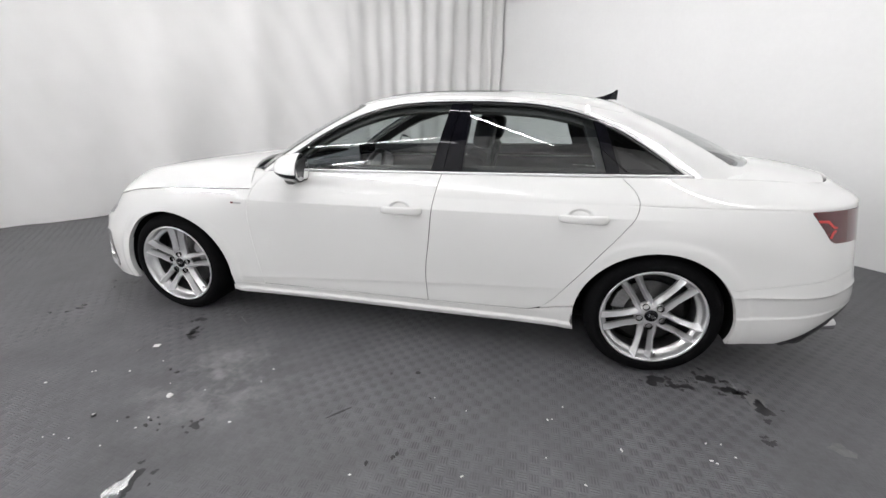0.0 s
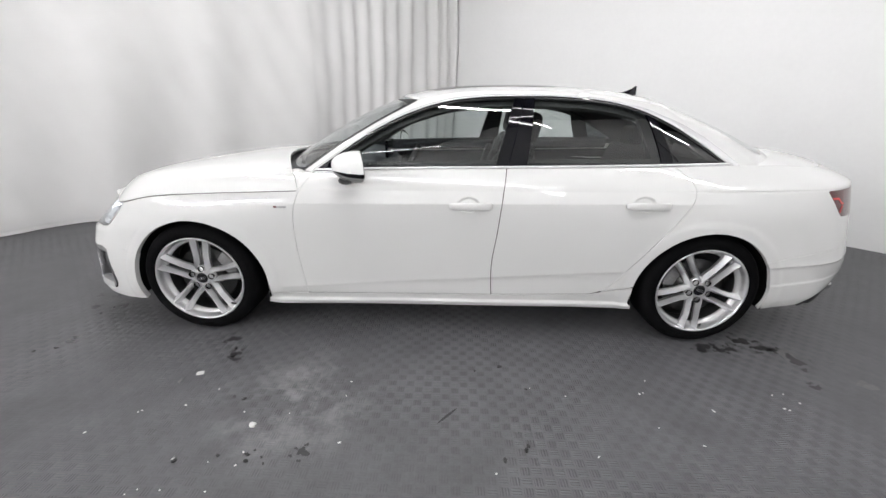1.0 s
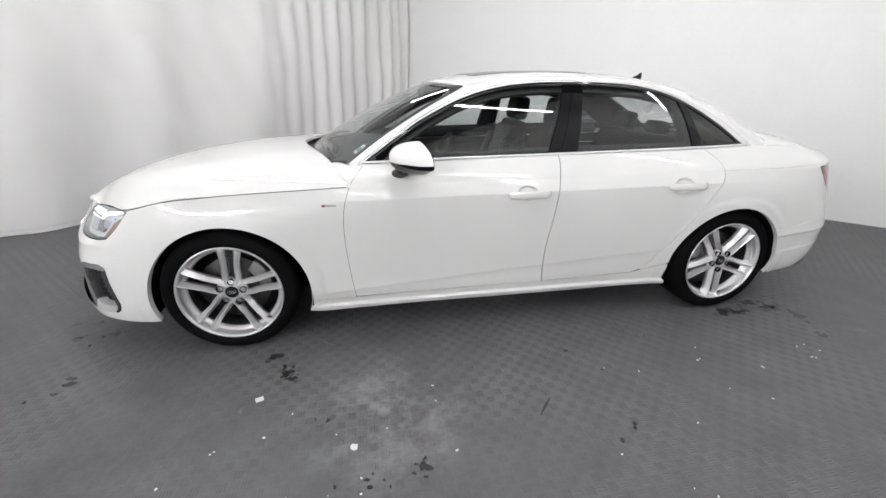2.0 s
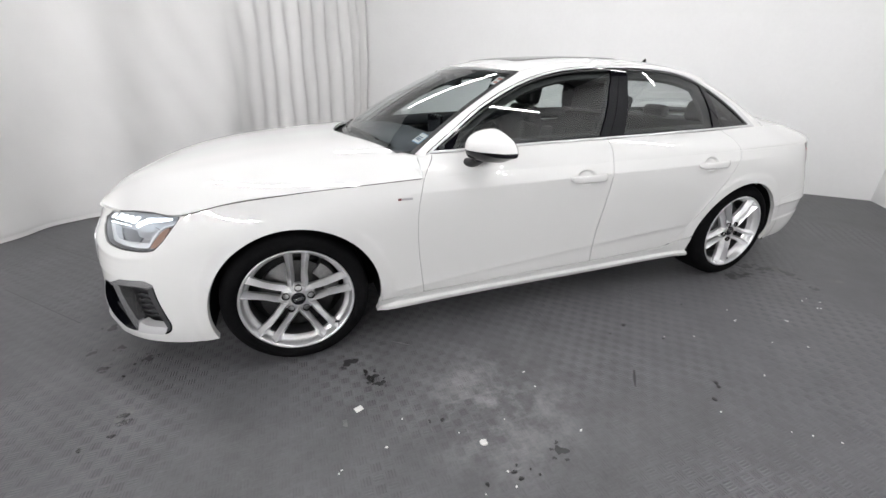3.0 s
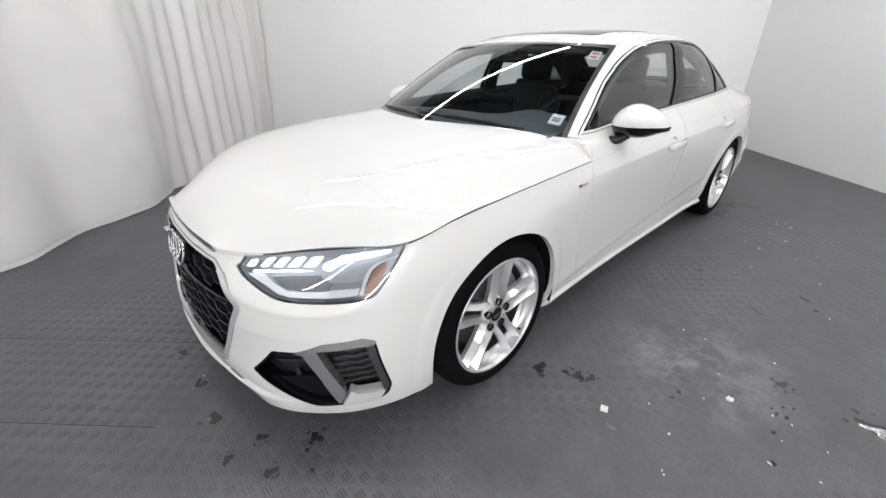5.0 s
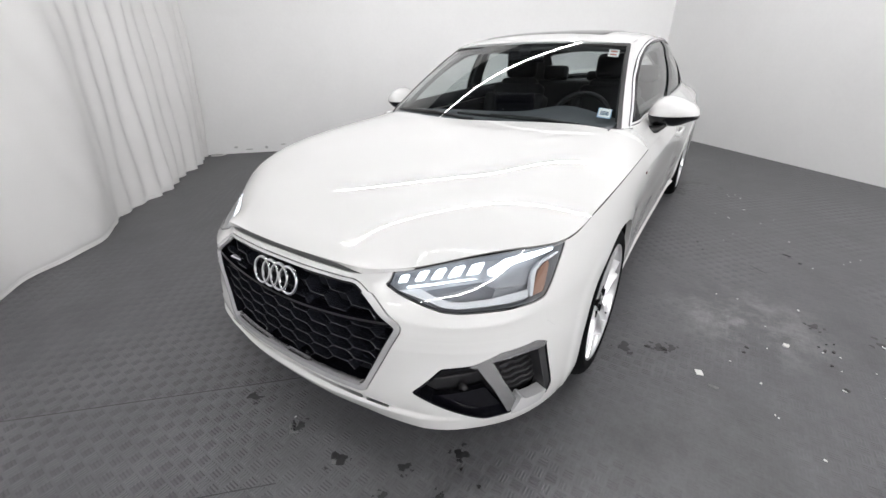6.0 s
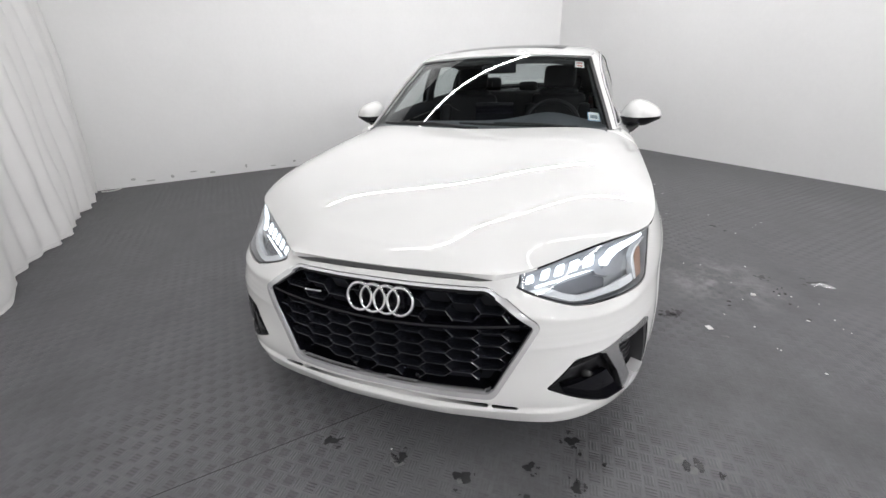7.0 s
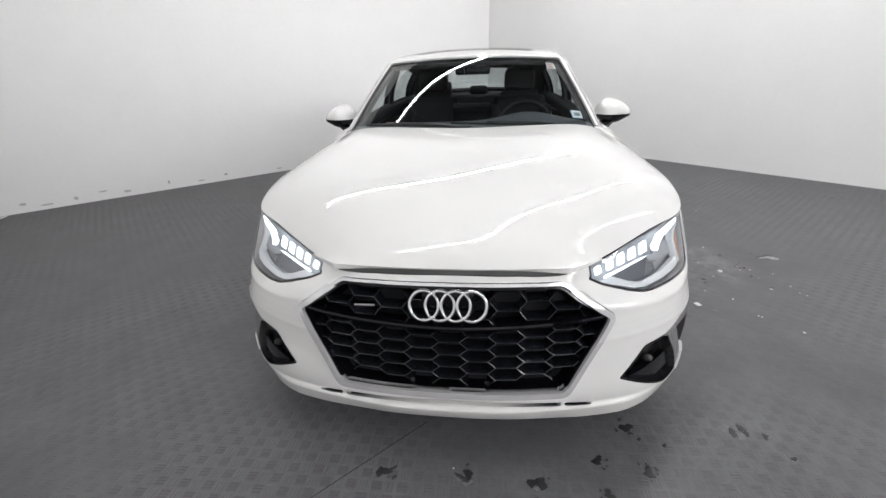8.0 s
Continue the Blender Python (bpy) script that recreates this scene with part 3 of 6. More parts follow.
def relief(g):
    """Flares round the wheels, the two flank creases and the dishes behind the door handles."""
    x, y, z = g[..., 0], g[..., 1], g[..., 2]
    side = np.clip((-y - 0.78) / 0.06, 0, 1)
    d = 0 * x
    for cx, r in ((0.010, 0.375), (WB - 0.010, 0.372)):
        k = np.hypot(x - cx, z - 0.303) - r
        d = d + 0.006 / (1 + np.exp((k - 0.060) / 0.006)) * np.clip((0.75 - z) / 0.05, 0, 1)
    crease = 0.783 + 0.0195 * (x - 0.6)
    on = np.clip((x - 0.3) / 0.5, 0, 1) * np.clip((3.1 - x) / 0.5, 0, 1)
    d = d + 0.005 * on * np.exp(-np.abs(z - crease) / 0.030)
    low = 0.273 + 0.078 * (x - 0.59)
    run = np.clip((x - 0.42) / 0.1, 0, 1) * np.clip((2.42 - x) / 0.1, 0, 1)
    d = d + 0.006 * run * np.exp(-np.abs(z - low - 0.02) / 0.022) * (z < low + 0.02) + 0.006 * run * np.exp(-np.abs(z - low - 0.02) / 0.10) * (z >= low + 0.02)
    blade = 0.205 + 0.012 * (x - 0.6)
    d = d + 0.020 * np.clip((x - 0.37) / 0.07, 0, 1) * np.clip((2.53 - x) / 0.03, 0, 1) / (1 + np.exp((z - blade) / 0.0025))
    for hx, hz in HANDLES:
        e = np.hypot((x - hx + 0.012) / 0.058, (z - hz + 0.012) / 0.038)
        k = np.clip((1.08 - e) / 0.35, 0, 1)
        d = d - 0.014 * k * k * (3 - 2 * k)
    g = g.copy()
    g[..., 1] = y - side * d
    # crease of the rear bumper
    rb = np.clip((x - 3.1) / 0.1, 0, 1)
    k = 0.492 + 0.075 * (x - 3.25)
    low2 = 0.395 + 0.11 * (x - 3.36)
    step = np.where(z > k, np.exp(-(z - k) / 0.030), np.exp(-(k - z) / 0.006))
    step = step + 0.5 * np.clip((low2 + 0.004 - z) / 0.008, 0, 1) * np.clip((z - 0.20) / 0.16, 0, 1)
    g[..., 0] += rb * 0.009 * step * np.clip((0.80 + y) / 0.3 + 0.2, 0, 1)
    g[..., 1] -= rb * 0.008 * step * side
    edge = np.clip((x[-1] - 2.62) / 0.06, 0, 1) * np.clip((3.47 - x[-1]) / 0.04, 0, 1)
    g[-1, :, 1] += 0.006 * edge
    g[-2, :, 1] += 0.002 * edge
    lip = np.clip((0.256 - z) / 0.012, 0, 1) * np.clip((0.70 + y) / 0.14, 0, 1) * (x < -0.5)
    g[..., 0] -= 0.014 * lip
    # crease running out of the lower grille corner across the front bumper
    fb = np.clip((-0.45 - x) / 0.08, 0, 1) * np.clip((-y - 0.40) / 0.1, 0, 1)
    g[..., 0] -= fb * 0.003 * np.exp(-np.abs(z - 0.485 - 0.02 * (-y - 0.5)) / 0.018) * (z <= 0.52)
    return g


def ring_skin(stations, nu, nv, shape=None):
    """A sheet through stations x rows, mirrored ghosts keeping it smooth across the middle. Coordinates: distance round the plan, and z."""
    p = np.array(stations, float)
    p[..., 1] *= -1
    ghost = np.array((1, -1, 1))
    full = np.concatenate([p[2:0:-1] * ghost, p, p[-2:-4:-1] * ghost])
    mid = full[:, full.shape[1] // 2]
    u = np.r_[0, np.cumsum(np.linalg.norm(np.diff(mid, axis=0), axis=1) + 1e-6)]
    u = u - u[2]
    end = u[len(p) + 1]
    at = np.linspace(0, end, nu)
    rows = hermite_at(full, u, at)
    d = np.linalg.norm(np.diff(rows, axis=1), axis=2).mean(0) + 1e-4
    v = np.r_[0, np.cumsum(d)] / d.sum()
    g = hermite_at(np.swapaxes(rows, 0, 1), v, np.linspace(0, 1, nv))
    if shape:
        g = shape(g)
    q = np.stack([np.broadcast_to(at, g.shape[:2]), g[..., 2]], -1)
    return Skin.grid(g, q)


NU = 900
FLANK = ring_skin(STATIONS, NU, 150, relief)
soften(FLANK, 150, NU, 14, "", lambda v: np.clip((v[:, 0] + 0.50) / 0.08, 0, 1) * np.clip((0.56 - v[:, 0]) / 0.08, 0, 1) * np.clip((v[:, 2] - 0.60) / 0.06, 0, 1) * (v[:, 1] < -0.6))


def shoulder():
    """The strip between the flank's shoulder line and the belt."""
    p = np.array([[STATIONS[k][5], BELT[k]] for k in sorted(BELT)], float)
    p[..., 1] *= -1
    mid = p[:, 0]
    u = np.r_[0, np.cumsum(np.linalg.norm(np.diff(mid, axis=0), axis=1))]
    lower = np.array(STATIONS, float)[:, 4]
    lower[:, 1] *= -1
    at = np.linspace(0, u[-1], 420)
    low = hermite_at(p[:, 0], u, at)
    top = hermite_at(p[:, 1], u, at)
    below = hermite_at(lower[8:], u, at)
    out = []
    for t in np.linspace(0, 1, 16):
        bend = (low - below) * 0.5
        bend *= np.linalg.norm(top - low, axis=1, keepdims=True) / (np.linalg.norm(low - below, axis=1, keepdims=True) + 1e-6)
        c = low + bend * (0.9 - 0.6 * np.clip((low[:, :1] - 2.3) / 0.4, 0, 1))
        out.append((1 - t)**2 * low + 2 * t * (1 - t) * c + t * t * top)
    g = np.array(out)
    q = np.stack([np.broadcast_to(at, g.shape[:2]), g[..., 2]], -1)
    return Skin.grid(g, q)


SHOULDER = shoulder()
# one shading across the shoulder line along the doors
SHOULDER = SHOULDER.keep(lambda v, q: v[:, 0] - 0.603)
low_edge = np.abs(SHOULDER.v[:, 2] - np.interp(SHOULDER.v[:, 0], [s[5][0] for s in STATIONS[8:16]], [s[5][2] for s in STATIONS[8:16]])) < 0.0035
top_row = FLANK.v[-NU:]
for i in np.where(low_edge & (SHOULDER.v[:, 0] < 2.5))[0]:
    k = np.argmin(((top_row - SHOULDER.v[i])**2).sum(1))
    m = SHOULDER.n[i] + FLANK.n[-NU + k]
    SHOULDER.n[i] = m / np.linalg.norm(m)
for k in range(NU):
    p = top_row[k]
    if 0.62 < p[0] < 2.5:
        i = np.argmin(((SHOULDER.v - p)**2).sum(1))
        FLANK.n[-NU + k] = SHOULDER.n[i]


def spline(points, at):
    """Curve with even curvature through rows of points: a natural cubic by distance."""
    p = np.asarray(points, float)
    d = np.linalg.norm(np.diff(p, axis=0), axis=1)
    u = np.r_[0, np.cumsum(d)] / d.sum()
    h = np.diff(u)
    n = len(p)
    a, b = np.eye(n), np.zeros_like(p)
    for i in range(1, n - 1):
        a[i, i - 1:i + 2] = h[i - 1], 2 * (h[i - 1] + h[i]), h[i]
        b[i] = 6 * ((p[i + 1] - p[i]) / h[i] - (p[i] - p[i - 1]) / h[i - 1])
    m = np.linalg.solve(a, b)
    i = np.clip(np.searchsorted(u, at, side="right") - 1, 0, n - 2)
    t, k = (at - u[i])[:, None], h[i][:, None]
    return p[i] + t * ((p[i + 1] - p[i]) / k - k * (2 * m[i] + m[i + 1]) / 6) + t**2 * m[i] / 2 + t**3 * (m[i + 1] - m[i]) / (6 * k)


def patch(centre, edge, nu, nv, power, xpow=2.0, crease=0.0):
    """A sheet from a middle line to an edge line; rows go across."""
    r = np.linspace(0, 1, nu)
    c, e = spline(centre, r), spline(edge, r)
    j = np.linspace(1, 0, nv)
    rows = []
    for t in j:
        x = c[:, 0] + (e[:, 0] - c[:, 0]) * t**xpow
        z = c[:, 2] + (e[:, 2] - c[:, 2]) * t**power
        z = z + crease * np.exp(-((t - 0.72) / 0.09)**2) * np.sin(np.pi * np.clip(r * 1.15, 0, 1)) ** 0.8
        rows.append(np.stack([x, -e[:, 1] * t, z], 1))
    g = np.array(rows)
    return Skin.grid(g, g[..., :2].copy())


BONNET_EDGE = [(-0.812, 0.355, 0.711), (-0.768, 0.405, 0.702), (-0.724, 0.450, 0.698), (-0.626, 0.570, 0.720), (-0.512, 0.702, 0.741), (-0.395, 0.814, 0.754), (-0.225, 0.851, 0.793), (0.0, 0.863, 0.815), (0.25, 0.867, 0.829), (0.42, 0.868, 0.837), (0.606, 0.868, 0.846)]
BONNET_MID = [(-0.838, 0, 0.713), (-0.80, 0, 0.751), (-0.73, 0, 0.790), (-0.61, 0, 0.840), (-0.40, 0, 0.890), (-0.15, 0, 0.927), (0.10, 0, 0.952), (0.31, 0, 0.966)]
BONNET = patch(BONNET_MID, BONNET_EDGE, 320, 130, np.linspace(3.2, 6.0, 320), np.linspace(2.0, 1.5, 320), 0.008)
soften(BONNET, 130, 320, 9, "bottom", lambda v: np.clip((v[:, 0] + 0.76) / 0.08, 0, 1) * np.clip((0.80 + v[:, 1]) / 0.06, 0, 1))

ROOF_MID = [(1.115, 0, 1.342), (1.30, 0, 1.378), (1.55, 0, 1.400), (1.85, 0, 1.408), (2.15, 0, 1.402), (2.40, 0, 1.383), (2.58, 0, 1.358)]
ROOF_EDGE = [(1.235, 0.592, 1.312), (1.40, 0.600, 1.341), (1.60, 0.604, 1.358), (1.85, 0.604, 1.361), (2.15, 0.598, 1.350), (2.42, 0.578, 1.322), (2.60, 0.555, 1.288)]
ROOF = patch(ROOF_MID, ROOF_EDGE, 120, 40, 2.6)


def head(w, front=True):
    c, e = (ROOF_MID[0], ROOF_EDGE[0]) if front else (ROOF_MID[-1], ROOF_EDGE[-1])
    t = w / e[1]
    return (c[0] + (e[0] - c[0]) * t**2, w, c[2] + (e[2] - c[2]) * t**2.6)


def pillar(base, top, out=0.0, drop=0.0, bulge=0.02, way=(0, 1, 0.35)):
    """Rows from base to roof edge: base, two between, the rounding, the edge."""
    b, t = np.array(base, float), np.array(top, float)
    k = t + np.array((0, out, -drop))
    way = np.array(way, float)
    rows = [b]
    for f in (0.33, 0.68):
        rows.append(b + (k - b) * f + way * bulge * 4 * f * (1 - f))
    return [tuple(r) for r in rows] + [tuple(k if drop else b + (t - b) * 0.94 + way * bulge * 0.2), tuple(t)]


FW = (-0.5, 0, 0.85)
RW = (0.4, 0, 0.9)
CAB = [
    pillar((0.365, 0, 0.952), head(0), 0, 0, 0.030, FW),
    pillar((0.388, 0.22, 0.950), head(0.17), 0, 0, 0.029, FW),
    pillar((0.450, 0.45, 0.944), head(0.345), 0, 0, 0.026, FW),
    pillar((0.535, 0.64, 0.937), head(0.485), 0, 0, 0.021, FW),
    pillar((0.610, 0.735, 0.930), head(0.565), 0, 0, 0.015, (-0.35, 0.3, 0.8)),
    pillar((0.680, 0.772, 0.927), ROOF_EDGE[0], 0.012, 0.012, 0.014, (-0.1, 0.8, 0.5)),
    pillar((0.900, 0.778, 0.944), (1.36, 0.599, 1.335), 0.035, 0.025, 0.020),
    pillar((1.300, 0.781, 0.957), (1.54, 0.603, 1.354), 0.050, 0.032, 0.026),
    pillar((1.750, 0.782, 0.969), (1.78, 0.604, 1.361), 0.055, 0.033, 0.030),
    pillar((2.250, 0.777, 0.983), (2.15, 0.598, 1.350), 0.052, 0.032, 0.028),
    pillar((2.650, 0.762, 0.995), (2.40, 0.580, 1.324), 0.040, 0.030, 0.022),
    pillar((2.930, 0.735, 0.998), (2.54, 0.562, 1.300), 0.025, 0.022, 0.016),
    pillar((3.112, 0.688, 0.994), ROOF_EDGE[-1], 0.010, 0.012, 0.015, (0.3, 0.6, 0.6)),
    pillar((3.228, 0.584, 1.008), head(0.48, False), 0, 0, 0.012, RW),
    pillar((3.290, 0.400, 1.052), head(0.34, False), 0, 0, 0.018, RW),
    pillar((3.325, 0.200, 1.062), head(0.17, False), 0, 0, 0.020, RW),
    pillar((3.335, 0, 1.066), head(0, False), 0, 0, 0.020, RW),
]
GREENHOUSE = ring_skin(CAB, 460, 64)
soften(GREENHOUSE, 64, 460, 10, "left right", lambda v: np.clip((0.66 - np.abs(v[:, 1])) / 0.10, 0, 1))

DECK_MID = [(3.30, 0, 1.058), (3.45, 0, 1.046), (3.60, 0, 1.030), (3.735, 0, 1.004)]
DECK_EDGE = [(3.07, 0.722, 1.002), (3.25, 0.682, 1.000), (3.42, 0.625, 0.990), (3.58, 0.510, 0.980)]
DECK = patch(DECK_MID, DECK_EDGE, 50, 30, 2.2)


# ---------------------------------------------------------------- panels
car = empty("sedan_car", "glossy white four-door sedan, headlights on, on rubber floor", "car")
front_yz = lambda v: np.stack([-v[:, 1], v[:, 2]], 1)


def on_front(points):
    """(x, w, z) points as flat coordinates of the flank sheet."""
    out = []
    for x, w, z in points:
        i = np.argmin(((FLANK.v - np.array((x, -w, z)))**2).sum(1))
        out.append((FLANK.q[i, 0], z))
    return np.array(out)


def pair(sk, name, material, label="", depth=0.0, parents=None):
    """The part on the near side and its mirror image."""
    a = sk.make(name, material, parents[0] if parents else car, label, depth)
    b = sk.mirror().make(name, material, parents[1] if parents else car, label, depth)
    return a, b


GAP = 0.0022
SIDE = FLANK.plus(SHOULDER)
ARCH_F, ARCH_R = (0.010, 0.303, 0.375), (WB - 0.010, 0.303, 0.372)
arch = lambda c: (lambda v, q: np.hypot(v[:, 0] - c[0], v[:, 2] - c[1]) - c[2] + 10 * (v[:, 1] > -0.5))
SIDE = SIDE.keep(arch(ARCH_F)).keep(arch(ARCH_R))

DOOR_FRONT = [(0.700, 1.1), (0.683, 0.945), (0.618, 0.859), (0.582, 0.753), (0.572, 0.595), (0.584, 0.430), (0.608, 0.246)]
DOOR_MID = [(1.725, 1.1), (1.711, 0.974), (1.691, 0.855), (1.668, 0.626), (1.650, 0.462), (1.660, 0.262)]
DOOR_REAR = [(2.57, 1.1), (2.602, 0.996), (2.658, 0.945), (2.680, 0.895), (2.673, 0.845), (2.626, 0.768), (2.520, 0.620), (2.402, 0.450), (2.338, 0.360), (2.288, 0.312), (2.215, 0.282)]
df, dm, dr = open_curve(DOOR_FRONT, 30), open_curve(DOOR_MID, 24), open_curve(DOOR_REAR, 40)
front_door_poly = np.r_[df, [(1.0, 0.250)], dm[::-1]]
rear_door_poly = np.r_[dm, [(1.9, 0.270)], dr[::-1]]
F_DOOR, R_DOOR = sdf(front_door_poly), sdf(rear_door_poly)
FENDER_POLY = np.r_[[(-0.80, 0.9), (-0.392, 0.9), (-0.392, 0.745), (-0.517, 0.607), (-0.530, 0.540), (-0.505, 0.512), (-0.30, 0.470), (0.1, 0.36), (0.30, 0.242)], df[::-1], [(0.7, 1.2), (-0.80, 1.2)]]
FENDER = sdf(FENDER_POLY)
SILL = sdf([(0.28, 0.10), (0.28, 0.240), (0.60, 0.243), (1.0, 0.249), (1.66, 0.261), (1.9, 0.269), (2.215, 0.281), (2.29, 0.30), (2.55, 0.36), (2.55, 0.10)])
REAR_SEAM = [(3.02, 0.50), (3.18, 0.525), (3.36, 0.562), (3.62, 0.610), (4.2, 0.65)]
R_BUMPER = sdf([(2.95, 0.05), (2.95, 0.49)] + REAR_SEAM + [(4.2, 0.05)])
QUARTER = sdf(np.r_[[(2.215, 0.286), (2.6, 0.38)], REAR_SEAM, [(4.2, 1.3), (2.57, 1.3)], dr[:-1]])

# lamps, vents and grille, on the nose
LAMP_POLY = rounded([(0.414, 0.664), (0.457, 0.645), (0.554, 0.615), (0.606, 0.602), (0.658, 0.598), (0.746, 0.601), (0.890, 0.606), (0.935, 0.613), (0.962, 0.648), (1.013, 0.747)], 0.012)
LAMP_POLY = np.r_[LAMP_POLY, [(LAMP_POLY[:, 0].max() - 0.005, 0.80), (0.416, 0.76)]]
LAMP = sdf(LAMP_POLY)
lamp = lambda v, q: LAMP(q)
TAIL_POLY = rounded(on_front([(3.392, 0.816, 0.890), (3.457, 0.809, 0.818), (3.505, 0.800, 0.765), (3.530, 0.792, 0.752), (3.68, 0.640, 0.748), (3.69, 0.56, 0.80), (3.66, 0.58, 0.895)]), 0.014)
TAIL = sdf(TAIL_POLY)
VENT_POLY = rounded([(0.525, 0.338), (0.612, 0.434), (0.701, 0.447), (0.794, 0.480), (0.916, 0.488), (0.952, 0.472), (0.968, 0.290), (0.955, 0.256), (0.932, 0.238), (0.806, 0.243), (0.723, 0.238), (0.680, 0.257)], 0.010)
VENT = sdf(VENT_POLY)
GRILLE_POLY = rounded([(-0.332, 0.665), (0.332, 0.665), (0.489, 0.557), (0.365, 0.300), (-0.365, 0.300), (-0.489, 0.557)], 0.018)
GRILLE = sdf(GRILLE_POLY)
SLOT = sdf(rounded([(-0.355, 0.252), (-0.355, 0.268), (0.0, 0.283), (0.355, 0.268), (0.355, 0.252), (0.0, 0.264)], 0.003))
SLOT_END = sdf(rounded([(0.366, 0.252), (0.366, 0.266), (0.455, 0.256), (0.455, 0.250)], 0.003))

front_door = pair(SIDE.keep(lambda v, q: F_DOOR(v[:, [0, 2]]) - GAP), "front_door", PAINT, "", 0.022)
rear_door = pair(SIDE.keep(lambda v, q: R_DOOR(v[:, [0, 2]]) - GAP), "rear_door", PAINT, "", 0.022)
# black strips behind the door gaps: the gap's shade put into colour
for fn in (F_DOOR, R_DOOR):
    pair(SIDE.keep(lambda v, q: 0.010 - np.abs(fn(v[:, [0, 2]]))).moved(-0.005), "door_gap_strip", LINER, "black strip that darkens the door gap")
pair(SIDE.keep(lambda v, q: FENDER(v[:, [0, 2]]) - 0.0001).keep(lambda v, q: -LAMP(q) - 0.003), "front_fender", PAINT, "", 0.022)
pair(SIDE.keep(lambda v, q: SILL(v[:, [0, 2]]) - GAP).keep(lambda v, q: -F_DOOR(v[:, [0, 2]]) - GAP).keep(lambda v, q: -R_DOOR(v[:, [0, 2]]) - GAP), "sill", PAINT, "", 0.03)
pair(SIDE.keep(lambda v, q: QUARTER(v[:, [0, 2]]) - 0.0009).keep(lambda v, q: -TAIL(q) - 0.002), "rear_quarter_panel", PAINT, "", 0.022)
DIFFUSER = sdf([(3.38, 0.0), (3.40, 0.246), (3.50, 0.298), (3.60, 0.358), (3.73, 0.428), (4.2, 0.46), (4.2, 0.0)])
low_edge_r = lambda v: np.interp(v[:, 0], [2.9, 3.2, 3.40, 3.44, 3.56, 3.72, 4.0], [0.212, 0.222, 0.246, 0.215, 0.250, 0.345, 0.38])
bumper_r = SIDE.keep(lambda v, q: v[:, 2] - low_edge_r(v)).keep(lambda v, q: R_BUMPER(v[:, [0, 2]]) - 0.0006).keep(lambda v, q: np.where(v[:, 0] > 2.85, 1.0, -1.0))
bumper_r.keep(lambda v, q: -DIFFUSER(v[:, [0, 2]]) - 0.002).both().make("rear_bumper", PAINT, car, "", 0.022)
bumper_r.keep(lambda v, q: DIFFUSER(v[:, [0, 2]])).moved(-0.008).both().make("rear_diffuser", TRIM_BLACK, car, "black rear diffuser", 0.02)

# black lower edge of the diffuser, seen below the bumper's corner
rear_pts = FLANK.v[(FLANK.v[:, 0] > 3.3) & (FLANK.v[:, 1] < -0.2)]
v, f = [], []
for x in np.linspace(3.42, 3.77, 24):
    z = float(np.interp(x, [3.38, 3.40, 3.50, 3.60, 3.73, 4.2], [0.240, 0.246, 0.298, 0.358, 0.428, 0.46]))
    p = rear_pts[np.argmin((rear_pts[:, 0] - x)**2 + (rear_pts[:, 2] - z)**2)]
    k = min(1.0, (x - 3.415) / 0.10)
    for dx, dy, dz in ((0, 0.006, 0.004), (-0.002, 0.008, -0.034 * k), (-0.010, 0.014, -0.064 * k), (-0.05, 0.06, -0.075 * k)):
        v.append((x + dx, p[1] + dy, z + dz))
for i in range(23):
    for k in range(3):
        f.append((4 * i + k, 4 * i + k + 1, 4 * i + 5 + k, 4 * i + 4 + k))
for s in (1, -1):
    mesh_object("diffuser_edge", np.array(v) * np.array((1, s, 1)), f, TRIM_BLACK, car, "black plastic diffuser edge")

nose = FLANK.keep(lambda v, q: -0.26 - v[:, 0]).keep(arch(ARCH_F))
nose = nose.keep(lambda v, q: -FENDER(v[:, [0, 2]]) - 0.0001 + 10 * (v[:, 1] > -0.45))
grille_zone = nose.keep(lambda v, q: GRILLE(front_yz(v)))
bumper_f = nose.keep(lambda v, q: -GRILLE(front_yz(v)) - np.where(v[:, 2] > 0.640, 0.0080, 0.0125)).keep(lambda v, q: -LAMP(q) - 0.003).keep(lambda v, q: -VENT(q))
for fn in (SLOT, SLOT_END):
    bumper_f = bumper_f.keep(lambda v, q: -fn(front_yz(v)))
bumper_f.keep(lambda v, q: 0.722 - v[:, 2]).both().make("front_bumper", PAINT, car, "", 0.03)
pair(bumper_f.keep(lambda v, q: v[:, 2] - 0.722), "lamp_corner", PAINT, "", 0.02)
vent_zone = nose.keep(lambda v, q: VENT(q) + 0.004)
lamp_zone = FLANK.keep(lambda v, q: 0.2 - v[:, 0]).keep(lambda v, q: LAMP(q))

# dark chin and slot backing behind the bumper
nose.keep(lambda v, q: 0.30 - v[:, 2]).keep(lambda v, q: v[:, 2] - 0.20).keep(lambda v, q: 0.52 + v[:, 1]).moved(-0.035).both().make("chin_backing", TRIM_BLACK, car)

SEAL_GREY = grain(mat("grey_rubber", (0.07, 0.07, 0.072), 0.5), (0.06, 0.06, 0.062), (0.085, 0.085, 0.087), 200, 3, 0.1, 0.0006)
# bonnet with a dark slit below its leading edge
BONNET.both().make("bonnet", PAINT, car, "", 0.016)
# black bead on the bonnet's side edge stands for the shade in its gap
gap_line = FLANK.v[-NU:][(FLANK.v[-NU:, 0] > -0.385) & (FLANK.v[-NU:, 0] < 0.603) & (FLANK.v[-NU:, 1] < -0.7)][::4]
